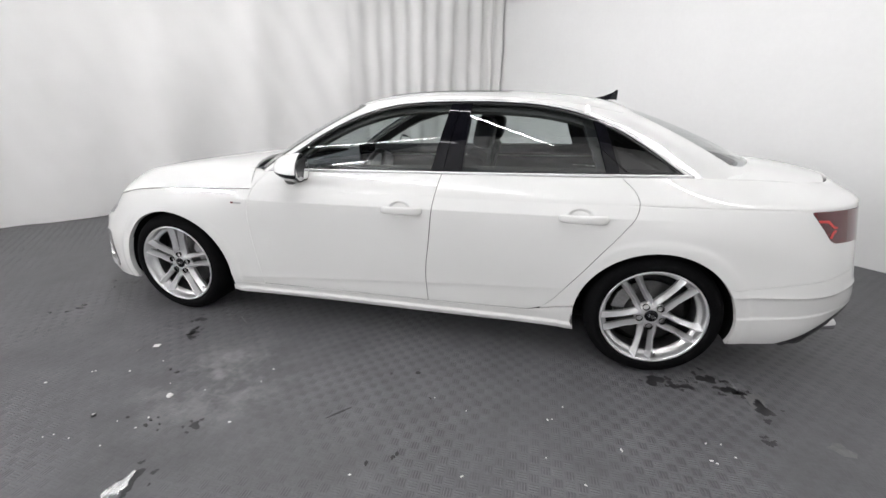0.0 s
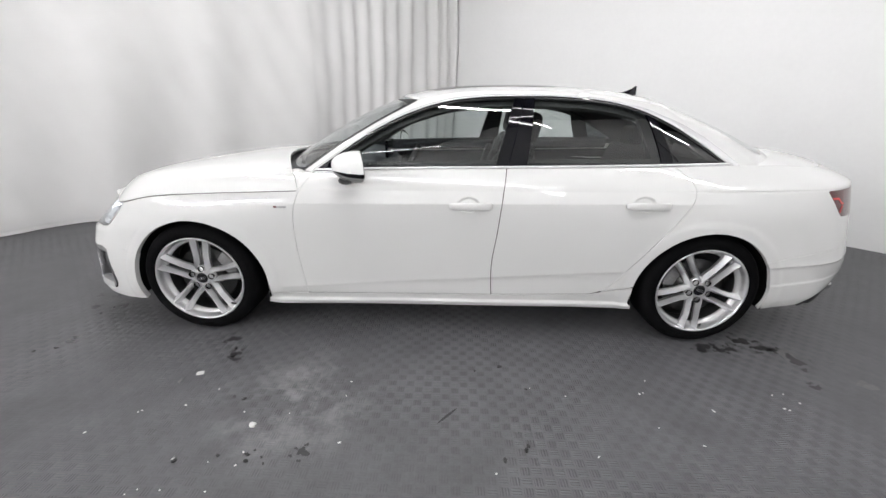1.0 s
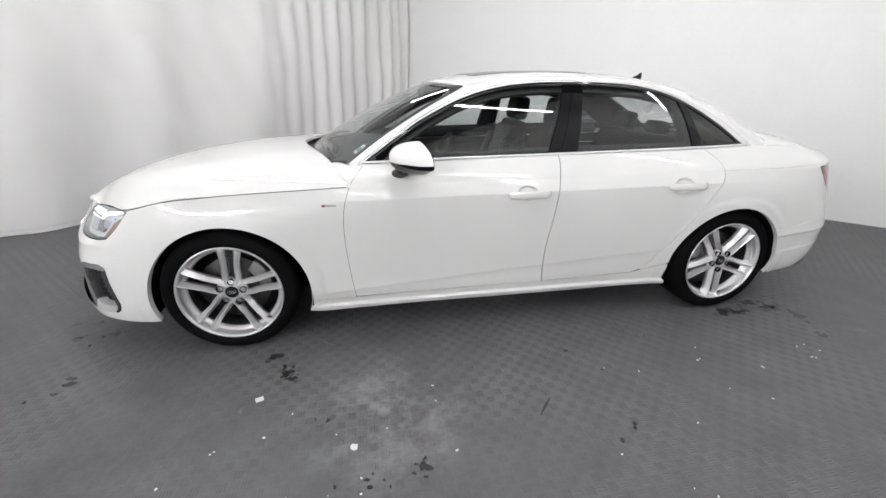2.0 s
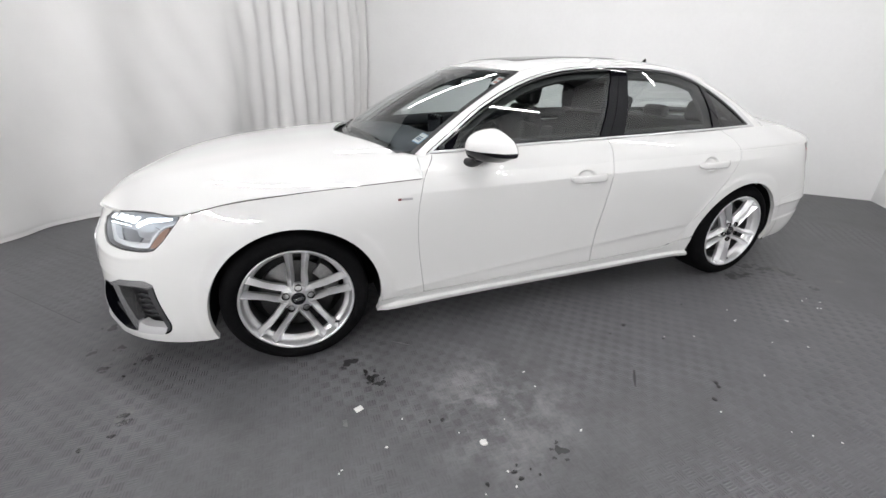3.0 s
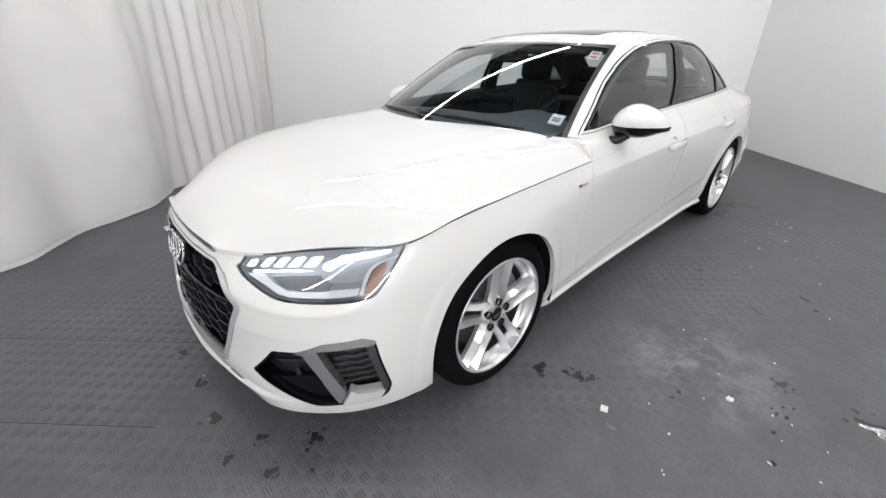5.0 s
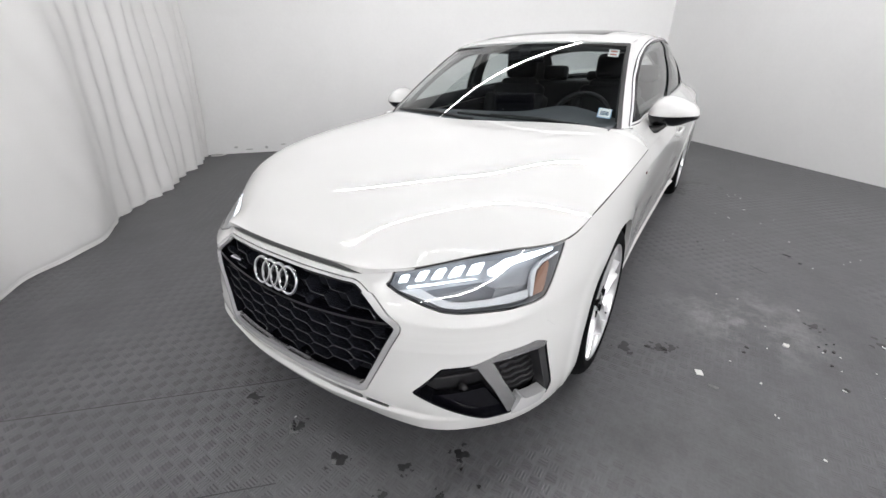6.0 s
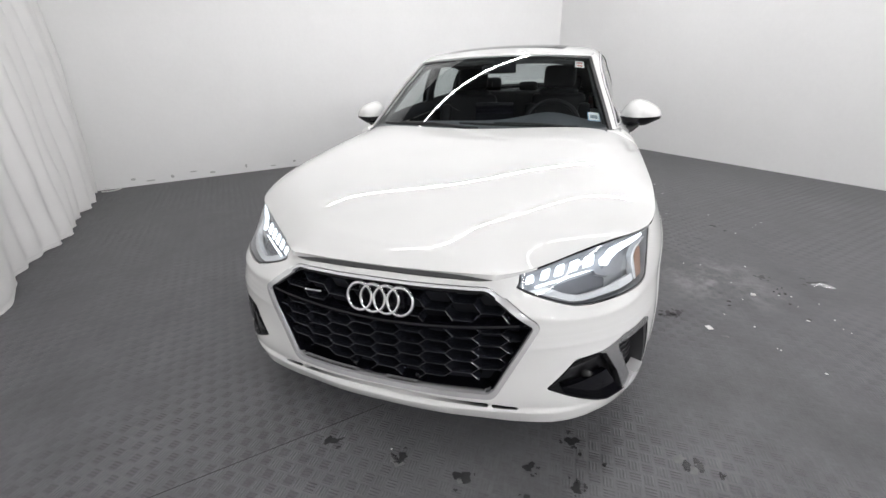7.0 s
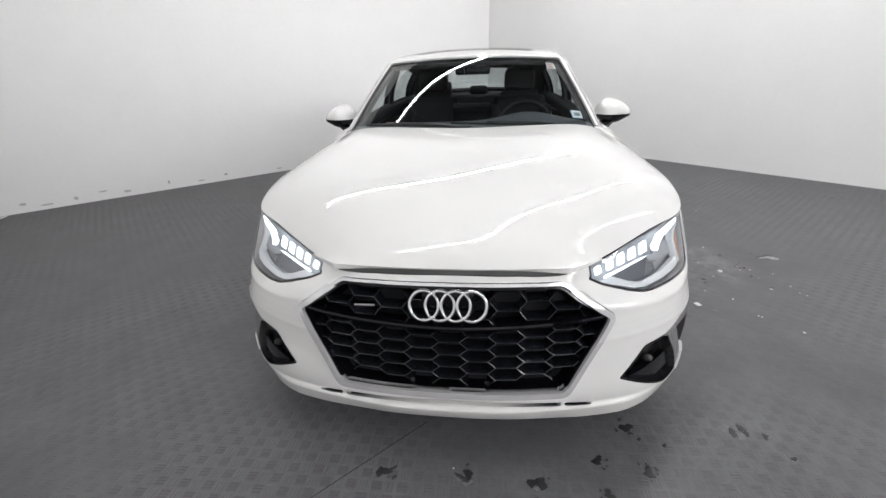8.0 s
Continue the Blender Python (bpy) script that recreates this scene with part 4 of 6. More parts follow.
for s in (1, -1):
    v, f = tube((gap_line + np.array((0, 0.0004, 0.0018))) * np.array((1, s, 1)), 0.0016, 8)
    mesh_object("bonnet_gap_strip", v, f, LINER, car, "black bead standing for the dark bonnet gap")
# white foot of the windscreen pillar, between bonnet corner, door and glass
rear_edge = [(0.606 - 0.296 * (1 - t**1.5), 0.868 * t, 0.966 - 0.120 * t**6.0) for t in np.linspace(0.80, 1.0, 14)]
glass_edge = hermite(np.array([(0.572, 0.690, 0.934), (0.612, 0.735, 0.930), (0.655, 0.762, 0.927), (0.650, 0.790, 0.922), (0.628, 0.835, 0.893), (0.610, 0.868, 0.846)]), np.linspace(0, 1, 14))
v, f = [], []
for a, b in zip(rear_edge, glass_edge):
    for k in range(6):
        t = k / 5
        bulge = 0.004 * math.sin(math.pi * t)
        v.append((a[0] + (b[0] - a[0]) * t + 0.003, -(a[1] + (b[1] - a[1]) * t), a[2] + (b[2] - a[2]) * t + bulge - 0.004))
for i in range(13):
    for k in range(5):
        f.append((6 * i + k, 6 * i + k + 1, 6 * i + 7 + k, 6 * i + 6 + k))
for s in (1, -1):
    mesh_object("pillar_foot", np.array(v) * np.array((1, s, 1)), f if s > 0 else [tuple(reversed(q)) for q in f], PAINT, car)
v, f = [], []
slit = np.linspace(-0.348, 0.348, 41)
for y in slit:
    x = -0.832 + 0.030 * (abs(y) / 0.36)**2.2
    v += [(x + 0.018, y, 0.711 - 0.002 * (abs(y) / 0.36)**2), (x + 0.004, y, 0.707 - 0.003 * (abs(y) / 0.36)**2), (x + 0.0005, y, 0.690 - 0.007 * (abs(y) / 0.36)**2), (x + 0.05, y, 0.682), (x + 0.05, y, 0.708)]
for i in range(40):
    for k in range(5):
        m = (k + 1) % 5
        f.append((5 * i + k, 5 * i + m, 5 * i + 5 + m, 5 * i + 5 + k))
rim_low = FLANK.v[-NU:]
rim_low = rim_low[(rim_low[:, 0] < -0.5) & (rim_low[:, 1] < -0.34) & (rim_low[:, 1] > -0.47)]
lv, lf = [], []
for p in rim_low:
    k = hermite(np.array(BONNET_EDGE[:4]), np.linspace(0, 1, 60))
    e = k[np.argmin(np.abs(k[:, 1] + p[1]))]
    for t in (0, 0.35, 0.7, 1.0):
        lv.append((p[0] + (e[0] + 0.004 - p[0]) * t - 0.003 * math.sin(math.pi * t), p[1], p[2] + (e[2] - 0.003 - p[2]) * t))
for i in range(len(rim_low) - 1):
    for k in range(3):
        lf.append((4 * i + k, 4 * i + k + 1, 4 * i + 5 + k, 4 * i + 4 + k))
for s in (1, -1):
    mesh_object("bumper_corner", np.array(lv) * np.array((1, s, 1)), lf, PAINT, car)
mesh_object("bonnet_gap_strip", v, f, SEAL_GREY, car, "dark grey rubber strip", smooth=False)

# ---------------------------------------------------------------- cab, windows and bright trim
DLO_TOP = open_curve([(0.652, 0.9335), (0.801, 1.036), (0.952, 1.136), (1.105, 1.217), (1.258, 1.278), (1.410, 1.316), (1.561, 1.334), (1.742, 1.342), (2.015, 1.342), (2.232, 1.326), (2.419, 1.286), (2.574, 1.224), (2.779, 1.102), (2.900, 1.022), (2.935, 1.0055)], 60)
DLO_LOW = [(2.60, 0.9955), (2.25, 0.9855), (1.75, 0.971), (1.30, 0.959), (0.90, 0.946)]
DLO = sdf(np.r_[DLO_TOP, DLO_LOW])
left = lambda v: v[:, [0, 2]]
is_side = lambda v, q: np.where((v[:, 1] < -0.55) & (v[:, 0] > 0.60) & (v[:, 0] < 3.06), 1.0, -1.0)
low_line = lambda v: v[:, 2] - np.interp(v[:, 0], [0.6, 0.9, 1.3, 1.75, 2.25, 2.6, 3.0], [0.934, 0.946, 0.959, 0.971, 0.9855, 0.9955, 1.007])
SCREEN = sdf([(-0.5, 0.80), (0.742, 0.80), (0.732, 0.930), (0.588, 1.306), (0.45, 1.318), (0.25, 1.3275), (0.0, 1.331), (-0.5, 1.331)])
REAR = sdf([(-0.5, 1.340), (0.0, 1.340), (0.25, 1.332), (0.41, 1.310), (0.465, 1.288), (0.590, 1.052), (0.55, 1.042), (0.3, 1.066), (0, 1.072), (-0.5, 1.072)])
screen = lambda v, q: np.where(v[:, 0] < 1.33, SCREEN(front_yz(v)), -1.0)
rear = lambda v, q: np.where(v[:, 0] > 2.4, REAR(front_yz(v)), -1.0)
cab_side = GREENHOUSE.keep(is_side)
solid = GREENHOUSE.keep(lambda v, q: -np.where((v[:, 1] < -0.5) & (v[:, 0] > 0.6), DLO(left(v)), -1.0)).keep(lambda v, q: -screen(v, q)).keep(lambda v, q: -rear(v, q))
SUNROOF = sdf(rounded([(1.30, -0.42), (1.30, 0.42), (2.02, 0.42), (2.02, -0.42)], 0.06))
sun = lambda v, q: SUNROOF(v[:, :2])
solid.plus(ROOF.keep(lambda v, q: -sun(v, q))).both().make("roof", PAINT, car, "", 0.012)
ROOF.keep(lambda v, q: sun(v, q) - 0.004).moved(0.002).both().make("sunroof", GLOSS_BLACK, car, "tinted glass sunroof panel", 0.012)


def cab_y(x, z):
    d = (CAB_NEAR[:, 0] - x)**2 + (CAB_NEAR[:, 2] - z)**2
    k = np.argsort(d)[:4]
    w = 1 / (d[k] + 1e-6)
    return float((CAB_NEAR[k, 1] * w).sum() / w.sum())


CAB_NEAR = cab_side.v
flat = cab_side.keep(lambda v, q: DLO(left(v))).keep(lambda v, q: 0.016 - DLO(left(v)))
pair(flat.moved(0.001), "window_frame", GLOSS_BLACK, "", 0.008)
outline = np.r_[DLO_TOP, DLO_LOW]
bead = []
loop = np.r_[outline, outline[:1]]
seg = np.r_[0, np.cumsum(np.linalg.norm(np.diff(loop, axis=0), axis=1))]
for t in np.linspace(0, seg[-1], 181)[:-1]:
    p = np.array((np.interp(t, seg, loop[:, 0]), np.interp(t, seg, loop[:, 1])))
    d = np.array((np.interp(t + 0.01, seg, loop[:, 0]), np.interp(t + 0.01, seg, loop[:, 1]))) - np.array((np.interp(t - 0.01, seg, loop[:, 0]), np.interp(t - 0.01, seg, loop[:, 1])))
    nrm = np.array((d[1], -d[0])) / (np.linalg.norm(d) + 1e-9)
    p = p + nrm * 0.007
    bead.append((p[0], cab_y(*p), p[1]))
for s in (-1, 1):
    v, f = tube([(x, -s * y, z) for x, y, z in bead], 0.0068, 10, True)
    mesh_object("window_trim", v, f, TRIM_SILVER, car, "bright chrome window surround")
# the surround widens round the rear corner
WIDE = sdf(rounded([(2.40, 1.20), (2.40, 1.296), (2.503, 1.263), (2.655, 1.206), (2.770, 1.143), (2.874, 1.068), (2.943, 1.020), (2.968, 0.997), (2.955, 0.960), (2.70, 0.96)], 0.012))
pair(cab_side.keep(lambda v, q: WIDE(left(v))).keep(lambda v, q: -DLO(left(v))).moved(0.003), "window_trim", TRIM_SILVER, "bright chrome window surround", 0.006)
pair(cab_side.keep(lambda v, q: WIDE(left(v)) + 0.0026).keep(lambda v, q: -WIDE(left(v))).keep(lambda v, q: v[:, 0] - 2.45).moved(0.0012), "trim_gasket", LINER, "thin black gasket")
seal = cab_side.keep(lambda v, q: DLO(left(v)) - 0.015).keep(lambda v, q: 0.022 - DLO(left(v))).keep(lambda v, q: low_line(v) - 0.020)
pair(seal, "window_seal", TRIM_BLACK, "", 0.01)
inner = cab_side.keep(lambda v, q: np.minimum(DLO(left(v)) - 0.015, np.maximum(DLO(left(v)) - 0.021, 0.020 - low_line(v))))


def between(a, b, c, d):
    """Inside the strip between the lines a-b and c-d, both given from low to high."""
    def fn(v, q):
        x, z = v[:, 0], v[:, 2]
        lo = a[0] + (b[0] - a[0]) * (z - a[1]) / (b[1] - a[1])
        hi = c[0] + (d[0] - c[0]) * (z - c[1]) / (d[1] - c[1])
        return np.minimum(x - lo, hi - x)
    return fn


FAR = (9, 0), (9, 1)
B1, B2, B3 = ((1.648, 0.97), (1.738, 1.319)), ((1.716, 0.972), (1.792, 1.329)), ((1.816, 0.974), (1.846, 1.301))
D1, D2 = ((2.535, 0.989), (2.448, 1.262)), ((2.601, 0.991), (2.500, 1.250))
M1 = ((0.775, 0.94), (0.845, 1.05))
glass = inner.moved(-0.006)
pair(even(glass.keep(between(*M1, *B1)), 1), "side_window", SIDE_GLASS, "lightly tinted window pane", 0, front_door)
pair(inner.keep(between((-9, 0), (-9, 1), *M1)), "mirror_sail", GLOSS_BLACK, "gloss black corner panel", 0.01, front_door)
pair(inner.keep(between(*B1, *B2)).keep(lambda v, q: between(*B1, *B2)(v, q) - 0.0015).moved(0.001), "door_pillar", GLOSS_BLACK, "gloss black pillar cover", 0.012, front_door)
pair(inner.keep(lambda v, q: between(*B2, *B3)(v, q) - 0.0015).moved(0.001), "door_pillar", GLOSS_BLACK, "gloss black pillar cover", 0.012, rear_door)
pair(even(glass.keep(between(*B3, *D1)), 1), "side_window", SIDE_GLASS, "lightly tinted window pane", 0, rear_door)
pair(inner.keep(lambda v, q: between(*D1, *D2)(v, q) - 0.0015), "window_divider", GLOSS_BLACK, "gloss black divider", 0.012, rear_door)
pair(even(glass.keep(lambda v, q: between(*D2, *FAR)(v, q) - 0.0015), 1), "quarter_window", QUARTER_GLASS, "dark tinted quarter pane")
screen_zone = GREENHOUSE.keep(screen)
even(screen_zone.moved(-0.003).both(), 0, 4, True).make("windscreen", SCREEN_GLASS, car, "tinted windscreen glass")
edge = screen_zone.keep(lambda v, q: np.maximum(0.016 - SCREEN(front_yz(v)), -1)).keep(lambda v, q: 1.309 - v[:, 2])
pair(edge.moved(0.001), "windscreen_moulding", TRIM_BLACK, "black rubber moulding", 0.004)
GREENHOUSE.keep(lambda v, q: rear(v, q)).moved(-0.004).both().make("rear_window", PRIVACY, car, "tinted rear window glass")
DECK.both().make("boot_lid", PAINT, car, "", 0.012)

# headlining and inner pillars, and door cards
lining = GREENHOUSE.keep(lambda v, q: 0.012 - np.where((v[:, 1] < -0.5) & (v[:, 0] > 0.6), DLO(left(v)) - 0.03, -1.0)).keep(lambda v, q: 0.006 - screen(v, q)).keep(lambda v, q: 0.02 - rear(v, q))
lining = lining.plus(ROOF).moved(-0.030).both()
lining.make("headlining", HEADLINING, car, "grey cloth headlining", 0.02)
for fn in (between(*B1, *B3), between((2.50, 0.989), (2.41, 1.262), (2.63, 0.991), (2.53, 1.250))):
    pair(inner.keep(fn).moved(-0.03), "inner_post", CABIN, "dark inner post cover", 0.02)
card = SIDE.keep(lambda v, q: np.minimum(v[:, 0] - 0.62, 3.0 - v[:, 0])).moved(-0.075)
pair(card, "door_card", CABIN, "dark inner door panel")
for s in (-1, 1):
    v, f = tube([(0.72, s * 0.735, 0.936), (1.2, s * 0.733, 0.945), (1.75, s * 0.732, 0.958), (2.3, s * 0.725, 0.972), (2.75, s * 0.70, 0.985)], 0.042, 10)
    mesh_object("window_ledge", v, f, CABIN, car)


# ---------------------------------------------------------------- wheels
def spoke_mesh(side):
    """One spoke of a pair: faceted, running from the hub to the rim, in the plane of the wheel (x out along the spoke)."""
    # r, middle of the width (+ to the side), half width, face y, root depth
    rows = [(0.038, 0.026, 0.012, 0.006), (0.062, 0.0305, 0.0140, 0.001), (0.092, 0.0295, 0.0165, -0.004), (0.130, 0.0285, 0.0145, -0.006), (0.180, 0.0325, 0.0156, -0.010), (0.215, 0.0365, 0.0182, -0.013), (0.243, 0.0390, 0.0210, -0.013)]
    v, f = [], []
    for r, m, h, y in rows:
        m *= side
        v += [(r, y + 0.048, m - side * h * 0.95), (r, y + 0.030, m - side * h), (r, y + 0.0005, m - side * h * 0.16), (r, y, m - side * h * 0.02), (r, y + 0.026, m + side * h), (r, y + 0.045, m + side * h * 0.95)]
    n = 6
    for i in range(len(rows) - 1):
        for k in range(n):
            m = (k + 1) % n
            f.append((i * n + k, i * n + m, (i + 1) * n + m, (i + 1) * n + k))
    f += [tuple(range(n))[::-1], tuple(range((len(rows) - 1) * n, len(rows) * n))]
    return v, f if side > 0 else [tuple(reversed(q)) for q in f]


def wheel(at, turn, side):
    """A wheel whose face looks to -y; side 1 turns it to face +y."""
    w = new("wheel")
    w.parent = car
    w.matrix_local = Matrix.Translation(at) @ Matrix.Rotation(math.pi if side > 0 else 0, 4, "Z") @ Matrix.Rotation(radians(-turn), 4, "Y")
    tagged(w, "five twin-spoke silver alloy wheel with black tyre")
    prof = [(0.228, 0.060), (0.240, 0.000), (0.2495, -0.012), (0.262, -0.021), (0.284, -0.021), (0.303, -0.013), (0.315, 0.000), (0.3225, 0.014), (0.3265, 0.040), (0.327, 0.120), (0.3265, 0.200), (0.320, 0.226), (0.300, 0.244), (0.25, 0.246), (0.235, 0.225), (0.228, 0.060)]
    v, f = lathe(prof, 96)
    tyre = mesh_object("tyre", v, f, RUBBER, w, "black low-profile tyre")
    barrel = [(0.236, 0.225), (0.222, 0.200), (0.216, 0.10), (0.213, 0.045)]
    v, f = lathe(barrel, 96)
    mesh_object("barrel", v, f, BARREL, w, "dull grey inner barrel")
    rim = [(0.213, 0.045), (0.2175, 0.030), (0.228, 0.026), (0.2325, 0.022), (0.2350, 0.004), (0.2385, -0.010), (0.2420, -0.0155), (0.2465, -0.018), (0.2505, -0.016), (0.2510, -0.006), (0.242, 0.010)]
    v, f = lathe(rim, 96)
    rm = mesh_object("rim", v, f, ALLOY, w, "bright silver rim")
    for k in range(5):
        for s in (-1, 1):
            v, f = spoke_mesh(s)
            a = radians(72 * k)
            m = np.array([(math.cos(a), 0, -math.sin(a)), (0, 1, 0), (math.sin(a), 0, math.cos(a))])
            mesh_object("spoke", np.array(v) @ m.T, f, ALLOY, w, smooth=False)
    v, f = lathe([(0.0, 0.010), (0.031, 0.010), (0.0345, 0.006), (0.038, 0.008), (0.052, 0.009), (0.070, 0.014), (0.078, 0.03), (0.05, 0.05)], 48)
    mesh_object("hub", v, f, ALLOY, w)
    v, f = lathe([(0.0, 0.003), (0.026, 0.0035), (0.031, 0.006), (0.0325, 0.012)], 40)
    mesh_object("centre_cap", v, f, GLOSS_BLACK, w, "gloss black centre cap")
    bm = bmesh.new()
    for k in (-1.5, -0.5, 0.5, 1.5):
        ring = [(k * 0.0095 + 0.0062 * math.cos(a), 0.0024, 0.0062 * math.sin(a)) for a in np.linspace(0, 2 * math.pi, 18, endpoint=False)]
        rv, rf = tube(ring, 0.0011, 5, True)
        vs = [bm.verts.new(p) for p in rv]
        for q in rf:
            bm.faces.new([vs[i] for i in q])
    part("cap_mark", bm, CHROME, w, "small silver ring mark", True)
    for k in range(5):
        a = radians(72 * k)
        c = (0.0575 * math.cos(a), 0, 0.0575 * math.sin(a))
        v, f = lathe([(0.0, -0.006), (0.0095, -0.006), (0.011, -0.002), (0.011, 0.012)], 6)
        mesh_object("wheel_bolt", v + np.array((c[0], 0.019, c[2])), f, TRIM_BLACK, w, smooth=False)
        # seat all black: the shade inside the bolt hole is put into the colour
        v, f = lathe([(0.0170, 0.0005), (0.0150, 0.001), (0.0135, 0.026), (0.0, 0.026)], 20)
        mesh_object("bolt_seat", v + np.array((c[0], 0.0, c[2])), f, LINER, w)
    a = radians(-57)
    v, f = tube([(0.232 * math.cos(a), 0.012, 0.232 * math.sin(a)), (0.212 * math.cos(a), -0.006, 0.212 * math.sin(a))], 0.0045, 8)
    mesh_object("valve", v, f, TRIM_BLACK, w)
    return w


def brake(at, side, rear_one):
    """Disc and caliper, which do not turn with the wheel."""
    b = new("brake")
    b.parent = car
    b.matrix_local = Matrix.Translation(at) @ Matrix.Rotation(math.pi if side > 0 else 0, 4, "Z")
    v, f = lathe([(0.05, 0.030), (0.08, 0.030), (0.085, 0.055), (0.166, 0.055), (0.168, 0.058), (0.168, 0.083), (0.10, 0.084)], 64)
    mesh_object("disc", v, f, DISC, b, "ventilated iron brake disc")
    v, f = lathe([(0.10, 0.125), (0.225, 0.120), (0.23, 0.16), (0.1, 0.165)], 48)
    mesh_object("dust_shield", v, f, TRIM_BLACK, b)
    bm = bmesh.new()
    mid = radians(28 if not rear_one else 152)
    if side > 0:
        mid = math.pi - mid
    n = 10
    rows = []
    for i in range(n + 1):
        a = mid + radians(-24 + 48 * i / n)
        fade = 1 - 0.25 * abs(2 * i / n - 1)**3
        rows.append([bm.verts.new((r * math.cos(a), y, r * math.sin(a))) for r, y in ((0.118, 0.050), (0.124, 0.030 / fade), (0.150, 0.026 / fade), (0.186, 0.034), (0.192, 0.09), (0.12, 0.09))])
    for i in range(n):
        for k in range(6):
            bm.faces.new((rows[i][k], rows[i][(k + 1) % 6], rows[i + 1][(k + 1) % 6], rows[i + 1][k]))
    bm.faces.new(rows[0][::-1]), bm.faces.new(rows[-1])
    bmesh.ops.recalc_face_normals(bm, faces=bm.faces)
    part("caliper", bm, CAST, b, "grey brake caliper", True, 40)


for x, turn, rear_one in ((0.0, 13, False), (WB, -20, True)):
    for side in (-1, 1):
        wheel((x, side * 0.882, HUB_Z + 0.006), turn if side < 0 else turn + 20, side)
        brake((x, side * 0.862, HUB_Z + 0.004), side, rear_one)
        # arch liner
        c = ARCH_F if x == 0 else ARCH_R
        a = np.linspace(radians(-13), radians(193), 40)
        v, f = [], []
        for t in a:
            for r, y in ((c[2] + 0.004, 0.885), (c[2] + 0.012, 0.86), (c[2] + 0.015, 0.60), (c[2] - 0.05, 0.56), (0.1, 0.56)):
                v.append((c[0] + r * math.cos(t), side * y, c[1] + r * math.sin(t)))
        for i in range(len(a) - 1):
            for k in range(4):
                f.append((5 * i + k, 5 * i + k + 1, 5 * i + 6 + k, 5 * i + 5 + k))
        mesh_object("arch_liner", v, f, LINER, car)

# underbody
bm = bmesh.new()
box(bm, 0.40, 2.42, -0.80, 0.80, 0.17, 0.21, 0.01)
box(bm, -0.40, 0.40, -0.55, 0.55, 0.17, 0.23, 0.01)
box(bm, 2.42, 3.70, -0.55, 0.55, 0.22, 0.30, 0.01)
part("underbody", bm, LINER, car)
bm = bmesh.new()
box(bm, -0.70, -0.40, -0.60, 0.60, 0.185, 0.20, 0.004)
part("splash_tray", bm, LINER, car)


GRILLE_BACK = mat("grille_back", (0.005, 0.006, 0.010), 0.6, 0, 0.3)
# ---------------------------------------------------------------- nose: grille, lamps, vents
grille = grille_zone.moved(-0.075).both().make("grille", GRILLE_BACK, car, "black honeycomb grille with bright surround")
band = FLANK.keep(lambda v, q: -0.6 - v[:, 0]).keep(lambda v, q: GRILLE(front_yz(v)) + np.where(v[:, 2] > 0.640, 0.0055, 0.0095)).keep(lambda v, q: np.where(v[:, 2] > 0.640, 0.003, np.where(v[:, 2] < 0.325, 0.012, 0.007)) - GRILLE(front_yz(v)))
band.moved(0.005).both().make("grille_surround", GRILLE_SILVER, grille, "bright metal surround", 0.03)
wall_band = FLANK.keep(lambda v, q: -0.6 - v[:, 0]).keep(lambda v, q: GRILLE(front_yz(v))).keep(lambda v, q: 0.012 - GRILLE(front_yz(v)))
wall_band.moved(-0.006).both().make("grille_inner_frame", GLOSS_BLACK, grille, "", 0.07)


def nose_x(y, z):
    """x of the nose sheet at y, z."""
    pick = NOSE_MAP
    i = np.clip(np.searchsorted(NOSE_W, abs(y)), 1, len(NOSE_W) - 1)
    k = (abs(y) - NOSE_W[i - 1]) / (NOSE_W[i] - NOSE_W[i - 1])
    row = pick[i - 1] * (1 - k) + pick[i] * k
    return float(np.interp(z, NOSE_Z, row))


NOSE_W, NOSE_Z = np.linspace(0, 0.56, 29), np.linspace(0.22, 0.68, 47)
NOSE_MAP = np.zeros((29, 47))
near = FLANK.v[FLANK.v[:, 0] < -0.6]
for i, w in enumerate(NOSE_W):
    for j, z in enumerate(NOSE_Z):
        d = (near[:, 1] + w)**2 + (near[:, 2] - z)**2
        NOSE_MAP[i, j] = near[np.argmin(d), 0]


def strip(bm, a, b, back, width, depth):
    """A bar of the mesh from a to b (y, z), following the nose."""
    n = 2
    d = Vector((b[0] - a[0], b[1] - a[1]))
    side = Vector((-d.y, d.x)).normalized()
    prev = None
    for i in range(n + 1):
        y, z = a[0] + d.x * i / n, a[1] + d.y * i / n
        x = nose_x(y, z) + back
        ring = [bm.verts.new((x + dx, y + side.x * k, z + side.y * k)) for dx, k in ((depth, -width), (0.002, -width * 0.55), (0.0, 0.0), (0.002, width * 0.55), (depth, width))]
        if prev:
            for k in range(4):
                bm.faces.new((prev[k], prev[k + 1], ring[k + 1], ring[k]))
        prev = ring


bar_z = lambda y: 0.530 + 0.018 * (abs(y) / 0.35)**1.6


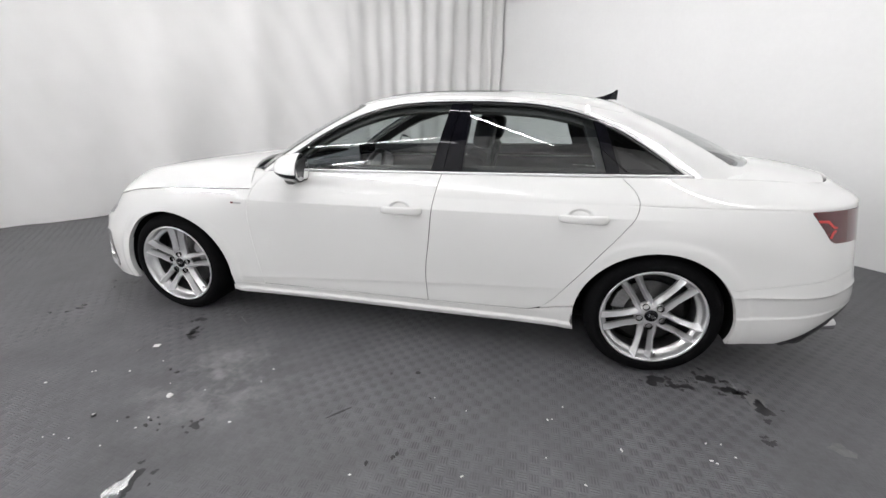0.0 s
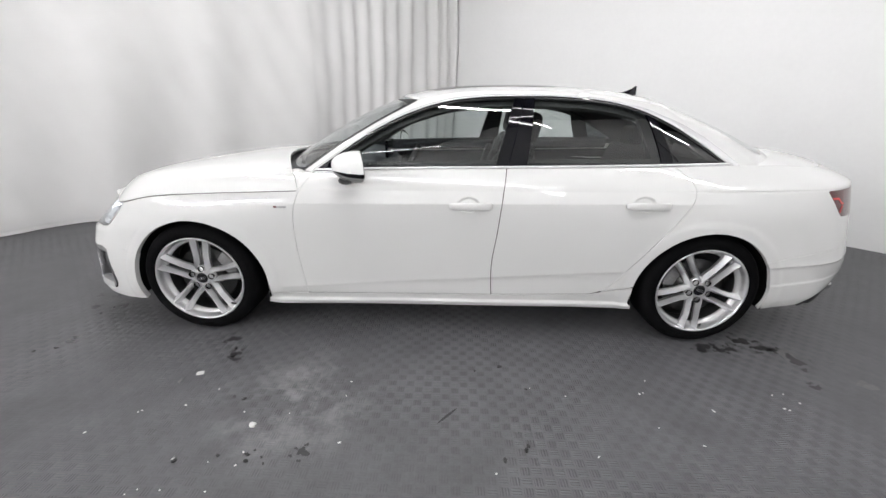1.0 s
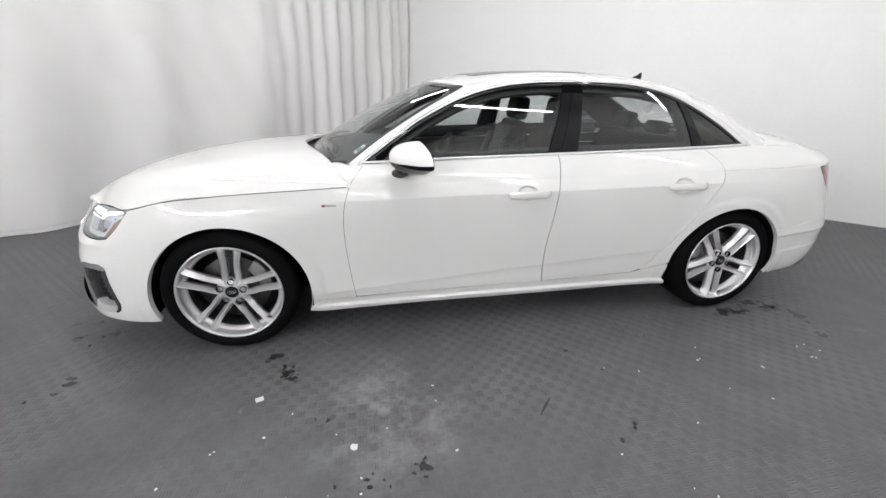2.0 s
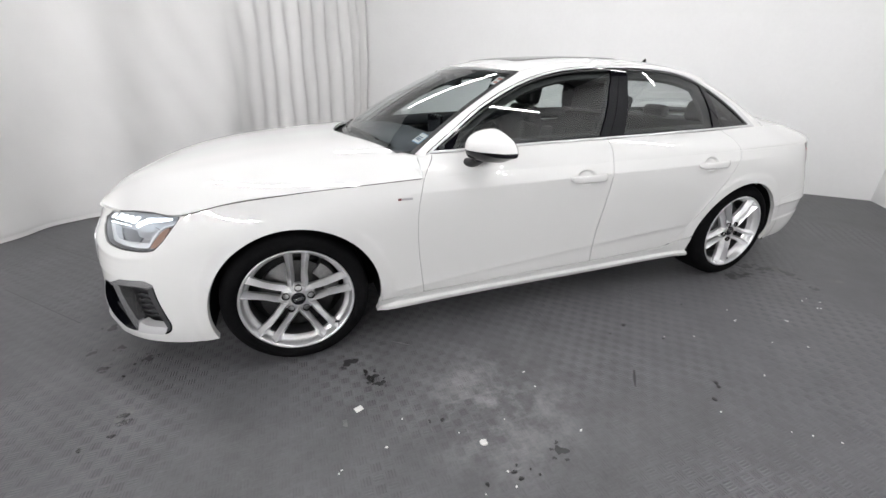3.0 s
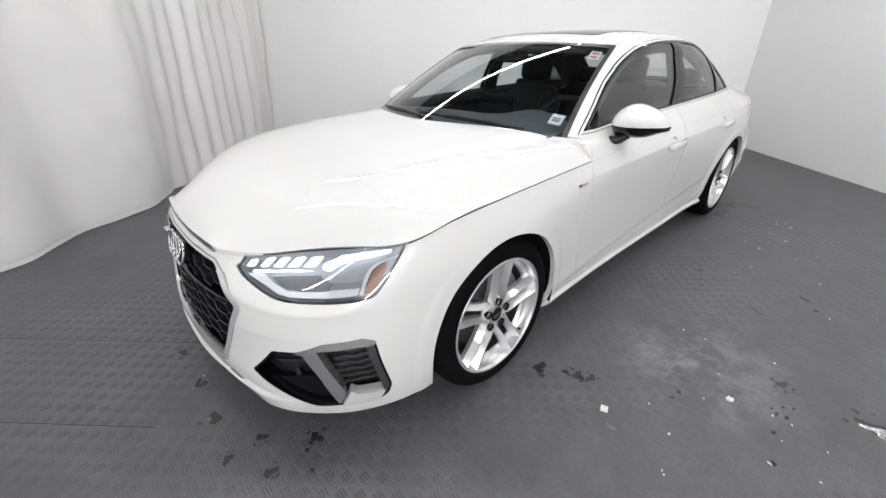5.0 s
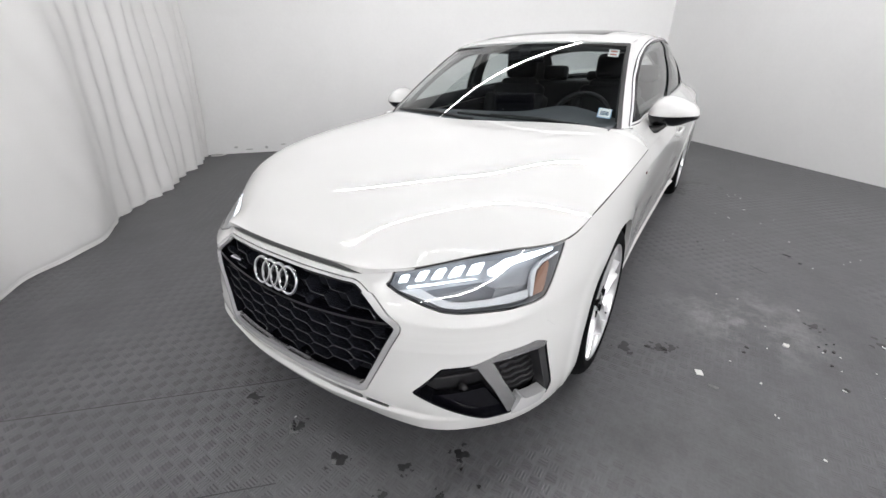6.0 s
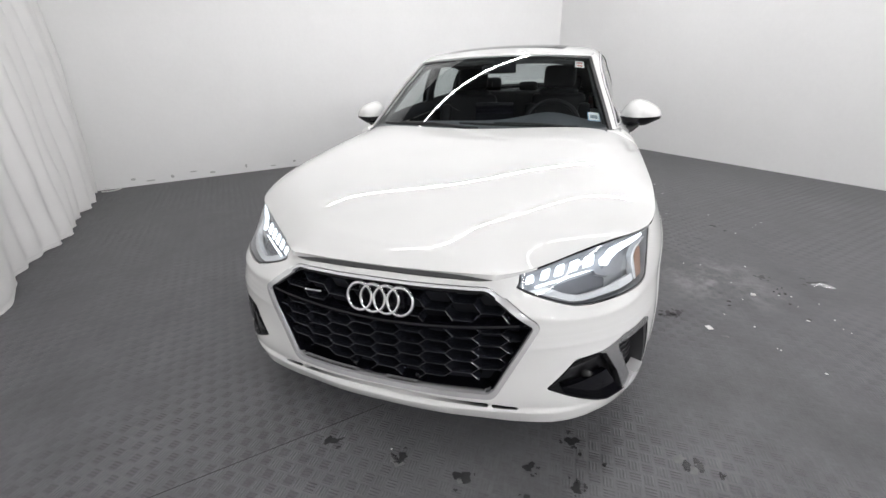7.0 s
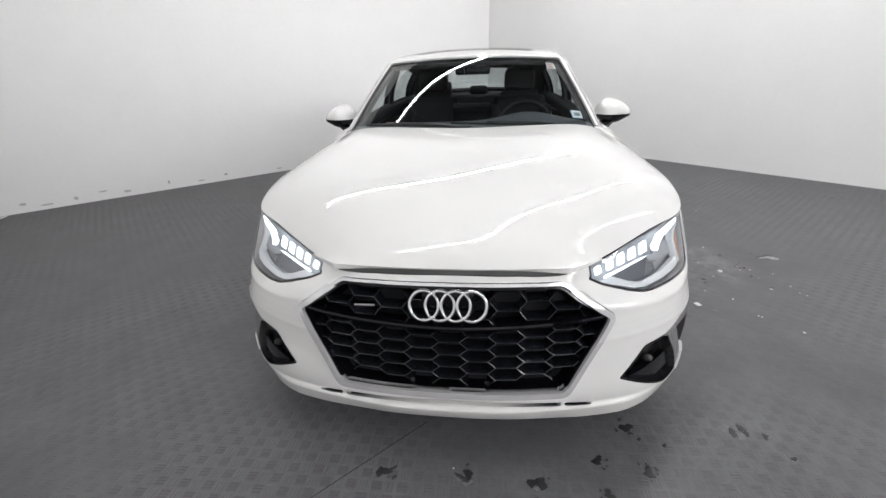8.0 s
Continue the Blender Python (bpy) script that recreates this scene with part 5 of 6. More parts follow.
def comb(z0, rows, pitch_y, pitch_z, flat, back, name, low, high):
    """Honeycomb of flat-topped cells, cut to the grille's outline, from low to high over the cross bar."""
    inside = lambda y, z: GRILLE(np.array([(y, z)]))[0]
    for c in range(-6, 7):
        for r in range(-1, rows + 1):
            y, z = c * pitch_y, z0 + r * pitch_z + (pitch_z / 2 if c % 2 else 0)
            h = pitch_z / 2
            s = pitch_y - flat
            corner = [(y - flat / 2, z + h), (y + flat / 2, z + h), (y + flat / 2 + s, z), (y + flat / 2, z - h)]
            for a, b in zip(corner, corner[1:]):
                if not (low < (a[1] + b[1]) / 2 - bar_z((a[0] + b[0]) / 2) < high):
                    continue
                ia, ib = inside(*a), inside(*b)
                if ia < 0 and ib < 0:
                    continue
                if ia < 0 or ib < 0:
                    lo, hi = (a, b) if ia > 0 else (b, a)
                    for _ in range(12):
                        m = ((lo[0] + hi[0]) / 2, (lo[1] + hi[1]) / 2)
                        t, u = (lo, hi) if ia > 0 else (hi, lo)
                        if inside(*m) > 0:
                            lo = m
                        else:
                            hi = m
                    a, b = (a, lo) if ia > 0 else (lo, b)
                bm = bmesh.new()
                strip(bm, a, b, back, 0.0028, 0.05)
                bmesh.ops.recalc_face_normals(bm, faces=bm.faces)
                part(name, bm, GRILLE_BAR, grille)


GRILLE_BAR = mat("grille_bar", (0.010, 0.011, 0.015), 0.25, 0.0, 0.5)
comb(0.5575, 3, 0.088, 0.057, 0.064, 0.014, "honeycomb_bar", 0.006, 0.20)
comb(0.2823, 6, 0.088, 0.0435, 0.062, 0.016, "honeycomb_bar", -0.20, -0.006)
# cross bar between the two fields
bm = bmesh.new()
prev = None
for y in np.linspace(-0.475, 0.475, 61):
    z = bar_z(y)
    x = nose_x(y, z) + 0.004
    ring = [bm.verts.new((x + dx, y, z + dz)) for dx, dz in ((0.05, -0.008), (0.004, -0.007), (0.0, 0.0), (0.004, 0.006), (0.05, 0.008))]
    if prev:
        for k in range(4):
            bm.faces.new((prev[k], prev[k + 1], ring[k + 1], ring[k]))
    prev = ring
bmesh.ops.recalc_face_normals(bm, faces=bm.faces)
part("cross_bar", bm, GLOSS_BLACK, grille, "gloss black cross bar", True, 50)
# four linked bright rings on a dark plate
for k in (-1.5, -0.5, 0.5, 1.5):
    y0 = -k * 0.0470
    ring = [(-0.881 + 0.30 * (0.043 * math.sin(a)) + 0.12 * (y0 + 0.048 * math.cos(a))**2, y0 + 0.0430 * math.cos(a), 0.614 + 0.0430 * math.sin(a)) for a in np.linspace(0, 2 * math.pi, 48, endpoint=False)]
    v, f = tube(ring, 0.0058, 10, True)
    mesh_object("ring", v, f, CHROME, grille, "bright chrome ring")
bm = bmesh.new()
box(bm, -0.868, -0.840, -0.080, 0.080, 0.578, 0.648, 0.012)
part("badge_plate", bm, GLOSS_BLACK, grille, "black badge plate")
bm = bmesh.new()
box(bm, -0.874, -0.856, 0.222, 0.286, 0.6000, 0.6075, 0.003)
part("script_badge", bm, CHROME, grille, "small bright script badge")
for y in (-0.117, 0.117):
    v, f = lathe([(0.0, -0.002), (0.006, -0.0015), (0.008, 0.004)], 20)
    v = np.stack([nose_x(y, 0.345) + 0.006 + v[:, 1], y + v[:, 0], 0.345 + v[:, 2]], 1)
    mesh_object("parking_sensor", v, f, GLOSS_BLACK, grille)

# head lamps
DRL = glow_material("daylight_led", (0.86, 0.93, 1.0), 3.4)
LAMP_GREY = grain(mat("lamp_bezel_grey", (0.36, 0.37, 0.39), 0.35, 0.4), (0.30, 0.31, 0.33), (0.42, 0.43, 0.45), 20, 3)
LAMP_WHITE = mat("lamp_light_guide", (0.78, 0.80, 0.82), 0.25, 0.1)
LAMP_DARK = mat("lamp_dark_grey", (0.16, 0.165, 0.18), 0.25, 0.2)
AMBER = mat("amber_reflector", (0.32, 0.18, 0.125), 0.3)


def lamp_piece(points, lift, name, material, label="", depth=0.02, round_by=0.002):
    """A piece of the lamp, drawn on the unrolled nose: distance round the nose, height."""
    fn = sdf(rounded(points, round_by, 3))
    return pair(lamp_zone.keep(lambda v, q: fn(q)).moved(lift), name, material, label, depth, lens)


lens = pair(lamp_zone.moved(0.0), "headlight", CLEAR, "clear headlight with lit white daytime strips", 0.0)
pair(lamp_zone.moved(-0.050), "lamp_housing", LAMP_GREY, "grey lamp housing", 0, lens)
pair(lamp_zone.keep(lambda v, q: 0.003 - LAMP(q)).moved(-0.001), "lamp_rim", TRIM_BLACK, "", 0.004, lens)
pair(lamp_zone.keep(lambda v, q: 0.003 - LAMP(q)).moved(-0.006), "lamp_wall", LAMP_GREY, "", 0.044, lens)
lamp_top = lambda q: np.interp(q[:, 0], FLANK.q[-NU:, 0], FLANK.q[-NU:, 1])
pair(lamp_zone.keep(lambda v, q: q[:, 1] - lamp_top(q) + 0.004).moved(-0.001), "lamp_roof", LAMP_GREY, "", 0.055, lens)
BLOCKS = [[(0.446, 0.664), (0.444, 0.681), (0.466, 0.685), (0.470, 0.667)], [(0.487, 0.667), (0.490, 0.689), (0.517, 0.694), (0.513, 0.670)], [(0.530, 0.672), (0.535, 0.695), (0.566, 0.700), (0.560, 0.674)],
          [(0.578, 0.676), (0.584, 0.700), (0.621, 0.706), (0.613, 0.680)], [(0.632, 0.681), (0.640, 0.706), (0.684, 0.712), (0.674, 0.685)]]
for points in BLOCKS:
    lamp_piece(points, -0.006, "lit_block", DRL, "lit white light block", 0.002, 0.0015)
lamp_piece([(0.702, 0.681), (0.699, 0.695), (0.725, 0.703), (0.754, 0.717), (0.844, 0.728), (0.930, 0.736), (0.961, 0.737), (0.953, 0.729), (0.888, 0.718), (0.794, 0.704), (0.755, 0.691), (0.735, 0.677)], -0.006, "lit_bar", DRL, "lit white light bar", 0.002)
lamp_piece([(0.471, 0.659), (0.598, 0.671), (0.697, 0.680), (0.703, 0.677), (0.603, 0.6665), (0.477, 0.654)], -0.008, "lit_line", DRL, "thin lit white line", 0.002, 0.001)
lamp_piece([(0.451, 0.652), (0.511, 0.656), (0.571, 0.635), (0.620, 0.624), (0.654, 0.624), (0.737, 0.630), (0.783, 0.636), (0.868, 0.640), (0.872, 0.620), (0.701, 0.612), (0.642, 0.609), (0.598, 0.613), (0.538, 0.631)], -0.018, "light_guide", LAMP_WHITE, "white translucent light guide", 0.025)
lamp_piece([(0.876, 0.621), (0.875, 0.639), (0.871, 0.667), (0.876, 0.685), (0.906, 0.704), (0.991, 0.723), (0.997, 0.718), (0.917, 0.699), (0.892, 0.683), (0.889, 0.665), (0.889, 0.634), (0.888, 0.620)], -0.014, "light_guide", LAMP_WHITE, "white translucent light guide", 0.025, 0.001)
lamp_piece([(0.893, 0.621), (0.891, 0.647), (0.897, 0.668), (0.907, 0.688), (0.940, 0.704), (0.952, 0.697), (0.944, 0.650), (0.938, 0.624)], -0.016, "side_reflector", AMBER, "dull amber side reflector", 0.02)
# shelf over the dark middle of the lamp
lamp_piece([(0.690, 0.676), (0.735, 0.675), (0.790, 0.700), (0.868, 0.690), (0.862, 0.655), (0.745, 0.655), (0.700, 0.665)], -0.030, "lamp_shelf", LAMP_GREY, "", 0.015)
lamp_piece([(0.520, 0.655), (0.580, 0.636), (0.640, 0.628), (0.740, 0.634), (0.745, 0.655), (0.690, 0.672), (0.600, 0.664)], -0.044, "lamp_module", LAMP_DARK, "dark grey projector panel", 0.005)

# lower side vents


def vent_piece(points, lift, name, material, label="", depth=0.02, round_by=0.004):
    fn = sdf(rounded(points, round_by, 3))
    return pair(vent_zone.keep(lambda v, q: fn(q)).moved(lift), name, material, label, depth, vb)


vb = pair(vent_zone.moved(-0.060), "side_vent", VENT_DARK, "black bumper vent with satin silver blade")
pair(vent_zone.keep(lambda v, q: 0.007 - VENT(q)).moved(-0.001), "vent_frame", GLOSS_BLACK, "", 0.06, vb)
vent_piece([(0.690, 0.443), (0.794, 0.483), (0.916, 0.491), (0.958, 0.474), (0.942, 0.460), (0.877, 0.463), (0.776, 0.456), (0.710, 0.437)], 0.002, "vent_wing", SATIN, "satin silver wing", 0.02)
vent_piece([(0.712, 0.446), (0.766, 0.452), (0.826, 0.298), (0.800, 0.244), (0.795, 0.249), (0.757, 0.359)], -0.002, "vent_blade", SATIN, "satin silver blade", 0.04)
vent_piece([(0.842, 0.304), (0.858, 0.287), (0.943, 0.276), (0.936, 0.260), (0.922, 0.240), (0.803, 0.242)], 0.004, "blade_foot", TRIM_SILVER, "bright silver foot of the blade", 0.04)
vent_piece([(0.920, 0.452), (0.954, 0.472), (0.972, 0.286), (0.955, 0.250), (0.928, 0.236), (0.940, 0.282)], -0.003, "vent_cheek", VENT_GREY, "dark grey plastic cheek", 0.05)
vent_piece([(0.570, 0.322), (0.735, 0.352), (0.790, 0.250), (0.715, 0.246), (0.640, 0.275)], -0.022, "inner_panel", GLOSS_BLACK, "smooth gloss black panel", 0.02)
for k in range(6):
    wave = [(0.800 + 0.020 * i, 0.300 + 0.025 * k + 0.004 * math.sin(i * 1.9 + k)) for i in range(8)]
    vent_piece(wave + [(u, z + 0.008) for u, z in wave[::-1]], -0.046, "vent_rib", VENT_GREY, "", 0.012, 0.001)
for k in range(2):
    vent_piece([(0.58, 0.368 + 0.03 * k), (0.72, 0.392 + 0.03 * k), (0.72, 0.398 + 0.03 * k), (0.58, 0.374 + 0.03 * k)], -0.042, "vent_rib", VENT_GREY, "", 0.012, 0.001)
for s in (-1, 1):
    v, f = lathe([(0.0, 0.0), (0.012, 0.0), (0.014, 0.008), (0.02, 0.01)], 20)
    v = np.stack([-0.742 + v[:, 1], s * 0.655 + v[:, 0], 0.335 + v[:, 2]], 1)
    mesh_object("parking_sensor", v, f, TRIM_BLACK, vb[0 if s < 0 else 1])

# rear lamps
RED = mat("red_lamp_plastic", (0.085, 0.006, 0.009), 0.10, 0, 0.5, 0.6)
RED_LIT = mat("red_lamp_strip", (0.55, 0.05, 0.045), 0.3)
tail_zone = FLANK.keep(lambda v, q: TAIL(q))
tl = pair(tail_zone.moved(0.001), "tail_light", RED, "dark red tail lamp", 0.02)
t0 = on_front([(3.392, 0.816, 0.890)])[0]
for mark in ([(0.038, -0.034), (0.044, -0.045), (0.098, -0.047), (0.140, -0.075), (0.166, -0.074), (0.164, -0.066), (0.144, -0.064), (0.106, -0.036)], [(0.140, -0.080), (0.160, -0.080), (0.156, -0.090), (0.142, -0.094), (0.126, -0.118), (0.110, -0.114), (0.124, -0.092)]):
    mk = sdf(np.array([(t0[0] + a, t0[1] + b) for a, b in mark]))
    pair(tail_zone.keep(lambda v, q: mk(q)).moved(0.002), "light_strip", RED_LIT, "lighter red light strip", 0, tl)


# ---------------------------------------------------------------- mirrors, handles, wipers, aerial, badges, exhausts
BADGE_GREY = mat("badge_grey", (0.45, 0.45, 0.46), 0.3, 0.7)
MIRROR_GLASS = mat("mirror_glass", (0.9, 0.9, 0.9), 0.0, 1.0)


def blob(rings, n=28):
    """Closed shell through rings of (centre, half width y, half height z, power)."""
    v, f = [], []
    for (x, y, z), hy, hz, p in rings:
        for k in range(n):
            a = 2 * math.pi * k / n
            c, s = math.cos(a), math.sin(a)
            v.append((x, y + hy * math.copysign(abs(c)**p, c), z + hz * math.copysign(abs(s)**p, s)))
    m = len(rings)
    for i in range(m - 1):
        for k in range(n):
            j = (k + 1) % n
            f.append((i * n + k, i * n + j, (i + 1) * n + j, (i + 1) * n + k))
    f += [tuple(range(n))[::-1], tuple(range((m - 1) * n, m * n))]
    return np.array(v), f


for side in (-1, 1):
    door = front_door[0 if side < 0 else 1]
    flip = lambda v: np.array(v) * np.array((1, -side, 1)) if side > 0 else np.array(v)
    turn = (lambda f: f) if side < 0 else (lambda f: [tuple(reversed(q)) for q in f])
    # the housing: outline across the car, domed towards the front, the glass at the back
    def outline(grow=1.0, low=0.908):
        top = hermite(np.array([(0.0, 0.962), (0.02, 0.990), (0.10, 1.024), (0.22, 1.048), (0.35, 1.058), (0.52, 1.053), (0.73, 1.033), (0.91, 1.004), (0.985, 0.976), (1.0, 0.958)]), np.linspace(0, 1, 25))
        bot = hermite(np.array([(0.985, 0.945), (0.90, 0.937), (0.6, low), (0.3, low), (0.10, low + 0.003), (0.015, 0.945)]), np.linspace(0, 1, 15))
        ring = np.r_[top, bot]
        return np.stack([-0.792 - 0.236 * (0.5 + (ring[:, 0] - 0.5) * grow), 0.985 + (ring[:, 1] - 0.985) * grow], 1)

    def rings(steps):
        v, f = [], []
        for back, k in steps:
            o = outline(k)
            v += [(0.955 - back + 0.35 * max(-0.90 - y, 0) - 0.10 * max(y + 0.90, 0), y, max(z, 0.908 + 0.06 * back)) for y, z in o]
        n = len(o)
        for i in range(len(steps) - 1):
            for k in range(n):
                m = (k + 1) % n
                f.append((i * n + k, i * n + m, (i + 1) * n + m, (i + 1) * n + k))
        return np.array(v), f + [tuple(range(n))[::-1], tuple(range(n * (len(steps) - 1), n * len(steps)))]

    deep = 0.150
    steps = [(deep * t, max((1 - t**2.3)**(1 / 2.3), 0.05)) for t in (1.0, 0.985, 0.95, 0.88, 0.78, 0.65, 0.5, 0.33, 0.15, 0.03)]
    v, f = rings(steps + [(0.0, 0.985), (0.0, 0.95), (0.012, 0.93)])
    sk = Skin(flip(v), np.zeros_like(v), np.zeros((len(v), 2)), turn(f))
    cap_z = lambda p, q: p[:, 2] - 0.964 - 0.004 * np.clip((0.93 - p[:, 0]) / 0.05, 0, 1)
    top = sk.keep(cap_z)
    mirror = mesh_object("door_mirror", top.v, top.faces, PAINT, door, "white mirror cap")
    bot = sk.keep(lambda p, q: -cap_z(p, q) - 0.001)
    mesh_object("mirror_base", bot.v, bot.faces, GLOSS_BLACK, door, "gloss black mirror underside")
    v, f = rings([(-0.003, 0.972), (-0.003, 0.90), (0.004, 0.885)])
    mesh_object("mirror_bezel", flip(v), turn(f), TRIM_BLACK, door, "black glass surround", smooth=False)
    v, f = rings([(0.001, 0.89), (-0.0045, 0.875)])
    mesh_object("mirror_glass", flip(v), turn(f), MIRROR_GLASS, door, "silvered mirror glass", smooth=False)
    foot = [(0.842, -0.790, 0.896), (0.850, -0.835, 0.894), (0.862, -0.865, 0.902), (0.880, -0.895, 0.925)]
    v, f = [], []
    for (x, y, z), hx, hz in zip(foot, (0.036, 0.034, 0.033, 0.036), (0.024, 0.021, 0.020, 0.016)):
        for k in range(12):
            a = 2 * math.pi * k / 12
            v.append((x + hx * math.cos(a), y, z + hz * math.sin(a)))
    for i in range(3):
        for k in range(12):
            f.append((12 * i + k, 12 * i + (k + 1) % 12, 12 * i + 12 + (k + 1) % 12, 12 * i + 12 + k))
    mesh_object("mirror_foot", flip(v), f, TRIM_BLACK, door, "black mirror foot")
    # handles
    for (hx, hz), d in zip(HANDLES, (front_door, rear_door)):
        w0 = 0.900 if hx < 2 else 0.908
        pts = [(-0.114, 0.000, 0.008), (-0.109, 0.010, 0.015), (-0.085, 0.021, 0.0195), (-0.04, 0.026, 0.0200), (0.03, 0.027, 0.0205), (0.080, 0.024, 0.0215), (0.104, 0.014, 0.0190), (0.113, 0.002, 0.010)]
        v, f = [], []
        for dx, out, h in pts:
            for k in range(12):
                a = 2 * math.pi * k / 12
                c, s = math.cos(a), math.sin(a)
                v.append((hx + dx, -(w0 + out + 0.003 + 0.0085 * math.copysign(abs(c)**0.8, c)), hz - 0.014 + 0.021 * dx + h * math.copysign(abs(s)**0.75, s)))
        for i in range(len(pts) - 1):
            for k in range(12):
                f.append((12 * i + k, 12 * i + 12 + k, 12 * i + 12 + (k + 1) % 12, 12 * i + (k + 1) % 12))
        f += [tuple(range(12)), tuple(range(12 * (len(pts) - 1), 12 * len(pts)))[::-1]]
        hd = mesh_object("door_handle", flip(v), turn(f), PAINT, d[0 if side < 0 else 1], "white door handle")
        if hx < 2:
            lv, lf = lathe([(0.0, -0.002), (0.006, -0.0015), (0.0065, 0.002)], 16)
            lv = lv + np.array((hx + 0.098, -(w0 + 0.0235), hz - 0.012))
            mesh_object("lock", flip(lv), lf, SATIN, d[0 if side < 0 else 1], "small round key lock")
    # badge on the fender
    bm = bmesh.new()
    box(bm, 0.478, 0.494, side * 0.893, side * 0.899, 0.757, 0.767, 0.001)
    part("fender_badge", bm, mat("badge_red", (0.14, 0.03, 0.03), 0.4), car, "small red badge square")
    bm = bmesh.new()
    box(bm, 0.496, 0.546, side * 0.893, side * 0.899, 0.757, 0.767, 0.001)
    part("fender_badge", bm, BADGE_GREY, car, "small bright badge bar")

# aerial fin
prof = [(2.505, 1.368), (2.575, 1.384), (2.622, 1.403), (2.643, 1.420), (2.653, 1.419), (2.648, 1.392), (2.652, 1.360)]
bm = bmesh.new()
rows = []
for s, sc in ((-0.020, 0.0), (-0.010, 0.75), (-0.004, 1.0), (0.004, 1.0), (0.010, 0.75), (0.020, 0.0)):
    rows.append([bm.verts.new((x, s * (1.3 - 1.0 * (z - 1.36) / 0.07), 1.360 + (z - 1.360) * max(sc, 0.05))) for x, z in prof])
for i in range(5):
    for k in range(len(prof) - 1):
        bm.faces.new((rows[i][k], rows[i][k + 1], rows[i + 1][k + 1], rows[i + 1][k]))
bmesh.ops.recalc_face_normals(bm, faces=bm.faces)
part("aerial_fin", bm, GLOSS_BLACK, car, "black shark-fin aerial", True, 40)

# cowl and wipers
v, f = [], []
for w in np.linspace(-0.74, 0.74, 41):
    t = abs(w) / 0.74
    xb = 0.290 + 0.235 * t**1.5
    xg = 0.395 + 0.215 * t**1.6
    z = 0.935 - 0.012 * t
    v += [(xb, w, z), ((xb + xg) / 2, w, z - 0.012), (xg + 0.02, w, z + 0.012)]
for i in range(40):
    for k in range(2):
        f.append((3 * i + k, 3 * i + k + 1, 3 * i + 4 + k, 3 * i + 3 + k))
mesh_object("cowl", v, f, TRIM_BLACK, car, "black plastic scuttle panel")
for pts in ([(0.530, -0.545, 0.950), (0.478, -0.36, 0.962), (0.445, -0.10, 0.972), (0.44, 0.10, 0.980)], [(0.405, -0.02, 0.958), (0.430, 0.25, 0.968), (0.495, 0.48, 0.968), (0.565, 0.62, 0.962)]):
    wp = new("wiper")
    wp.parent = car
    v, f = tube(hermite(np.array(pts), np.linspace(0, 1, 16)), 0.007, 8)
    mesh_object("blade", v, f, TRIM_BLACK, wp)
    a = np.array(pts)
    v, f = tube([a[0] + (0.0, 0.02, -0.006), (a[0] + a[1]) / 2 + (-0.012, 0, 0.004), a[1] + (0, 0, 0.008), a[2] + (0, 0, 0.006)], 0.0085, 8)
    mesh_object("arm", v, f, TRIM_BLACK, wp)

# papers on the windscreen
PAPER = mat("white_paper", (0.8, 0.8, 0.8), 0.6)
BLUE = mat("blue_print", (0.25, 0.42, 0.62), 0.6)
INK = mat("grey_print", (0.16, 0.2, 0.26), 0.6)
PINK = mat("red_print", (0.55, 0.22, 0.18), 0.6)


def sheet(c, u, w, h, lift, material, name, parent=None, label=""):
    """A small flat paper on the inside of the screen; c centre, u its way up."""
    c, u = Vector(c), Vector(u).normalized()
    r = Vector((0.32, -0.93, -0.05))
    r = (r - u * r.dot(u)).normalized()
    n = r.cross(u)
    if n.x > 0:
        n = -n
    v = [c + r * a * w / 2 + u * b * h / 2 + n * lift + n * d for d in (0, 0.0006) for a, b in ((-1, -1), (1, -1), (1, 1), (-1, 1))]
    f = [(0, 1, 2, 3), (7, 6, 5, 4), (0, 4, 5, 1), (1, 5, 6, 2), (2, 6, 7, 3), (3, 7, 4, 0)]
    return mesh_object(name, v, f, material, parent, label, smooth=False)


UP = (0.83, 0.12, 0.52)
st = sheet((0.668, -0.628, 0.988), UP, 0.066, 0.072, 0.0, BLUE, "inspection_sticker", car, "white and blue paper sticker")
sheet((0.668, -0.628, 0.988), UP, 0.058, 0.064, 0.002, PAPER, "paper", st)
for k in (-0.3, -0.1, 0.12):
    sheet(Vector((0.668, -0.628, 0.988)) + Vector(UP) * 0.05 * k, UP, 0.040, 0.007, 0.004, INK, "print_bar", st)
st = sheet((1.140, -0.520, 1.258), UP, 0.058, 0.070, 0.0, PAPER, "paper_tag", car, "small white paper tag with red print")
for k in (-0.3, 0.2):
    sheet(Vector((1.140, -0.520, 1.258)) + Vector(UP) * 0.06 * k, UP, 0.036, 0.014, 0.002, PINK, "print_bar", st)

# exhaust trims
for s in (-1, 1):
    v, f = blob([((3.56, s * 0.63, 0.268), 0.080, 0.034, 0.7), ((3.735, s * 0.605, 0.290), 0.080, 0.034, 0.7), ((3.745, s * 0.605, 0.290), 0.070, 0.025, 0.7), ((3.65, s * 0.605, 0.285), 0.070, 0.025, 0.7)], 24)
    mesh_object("exhaust_trim", v, f, CHROME, car, "bright exhaust trim")

# ---------------------------------------------------------------- cabin
def cushion(bm, size, at, tilt=0.0, bevel=0.05):
    made = bmesh.ops.create_cube(bm, size=1.0, matrix=Matrix.LocRotScale(at, Euler((0, radians(tilt), 0)), size))
    edges = list({e for v in made["verts"] for e in v.link_edges})
    bmesh.ops.bevel(bm, geom=edges, offset=bevel, segments=4, profile=0.6, affect="EDGES")


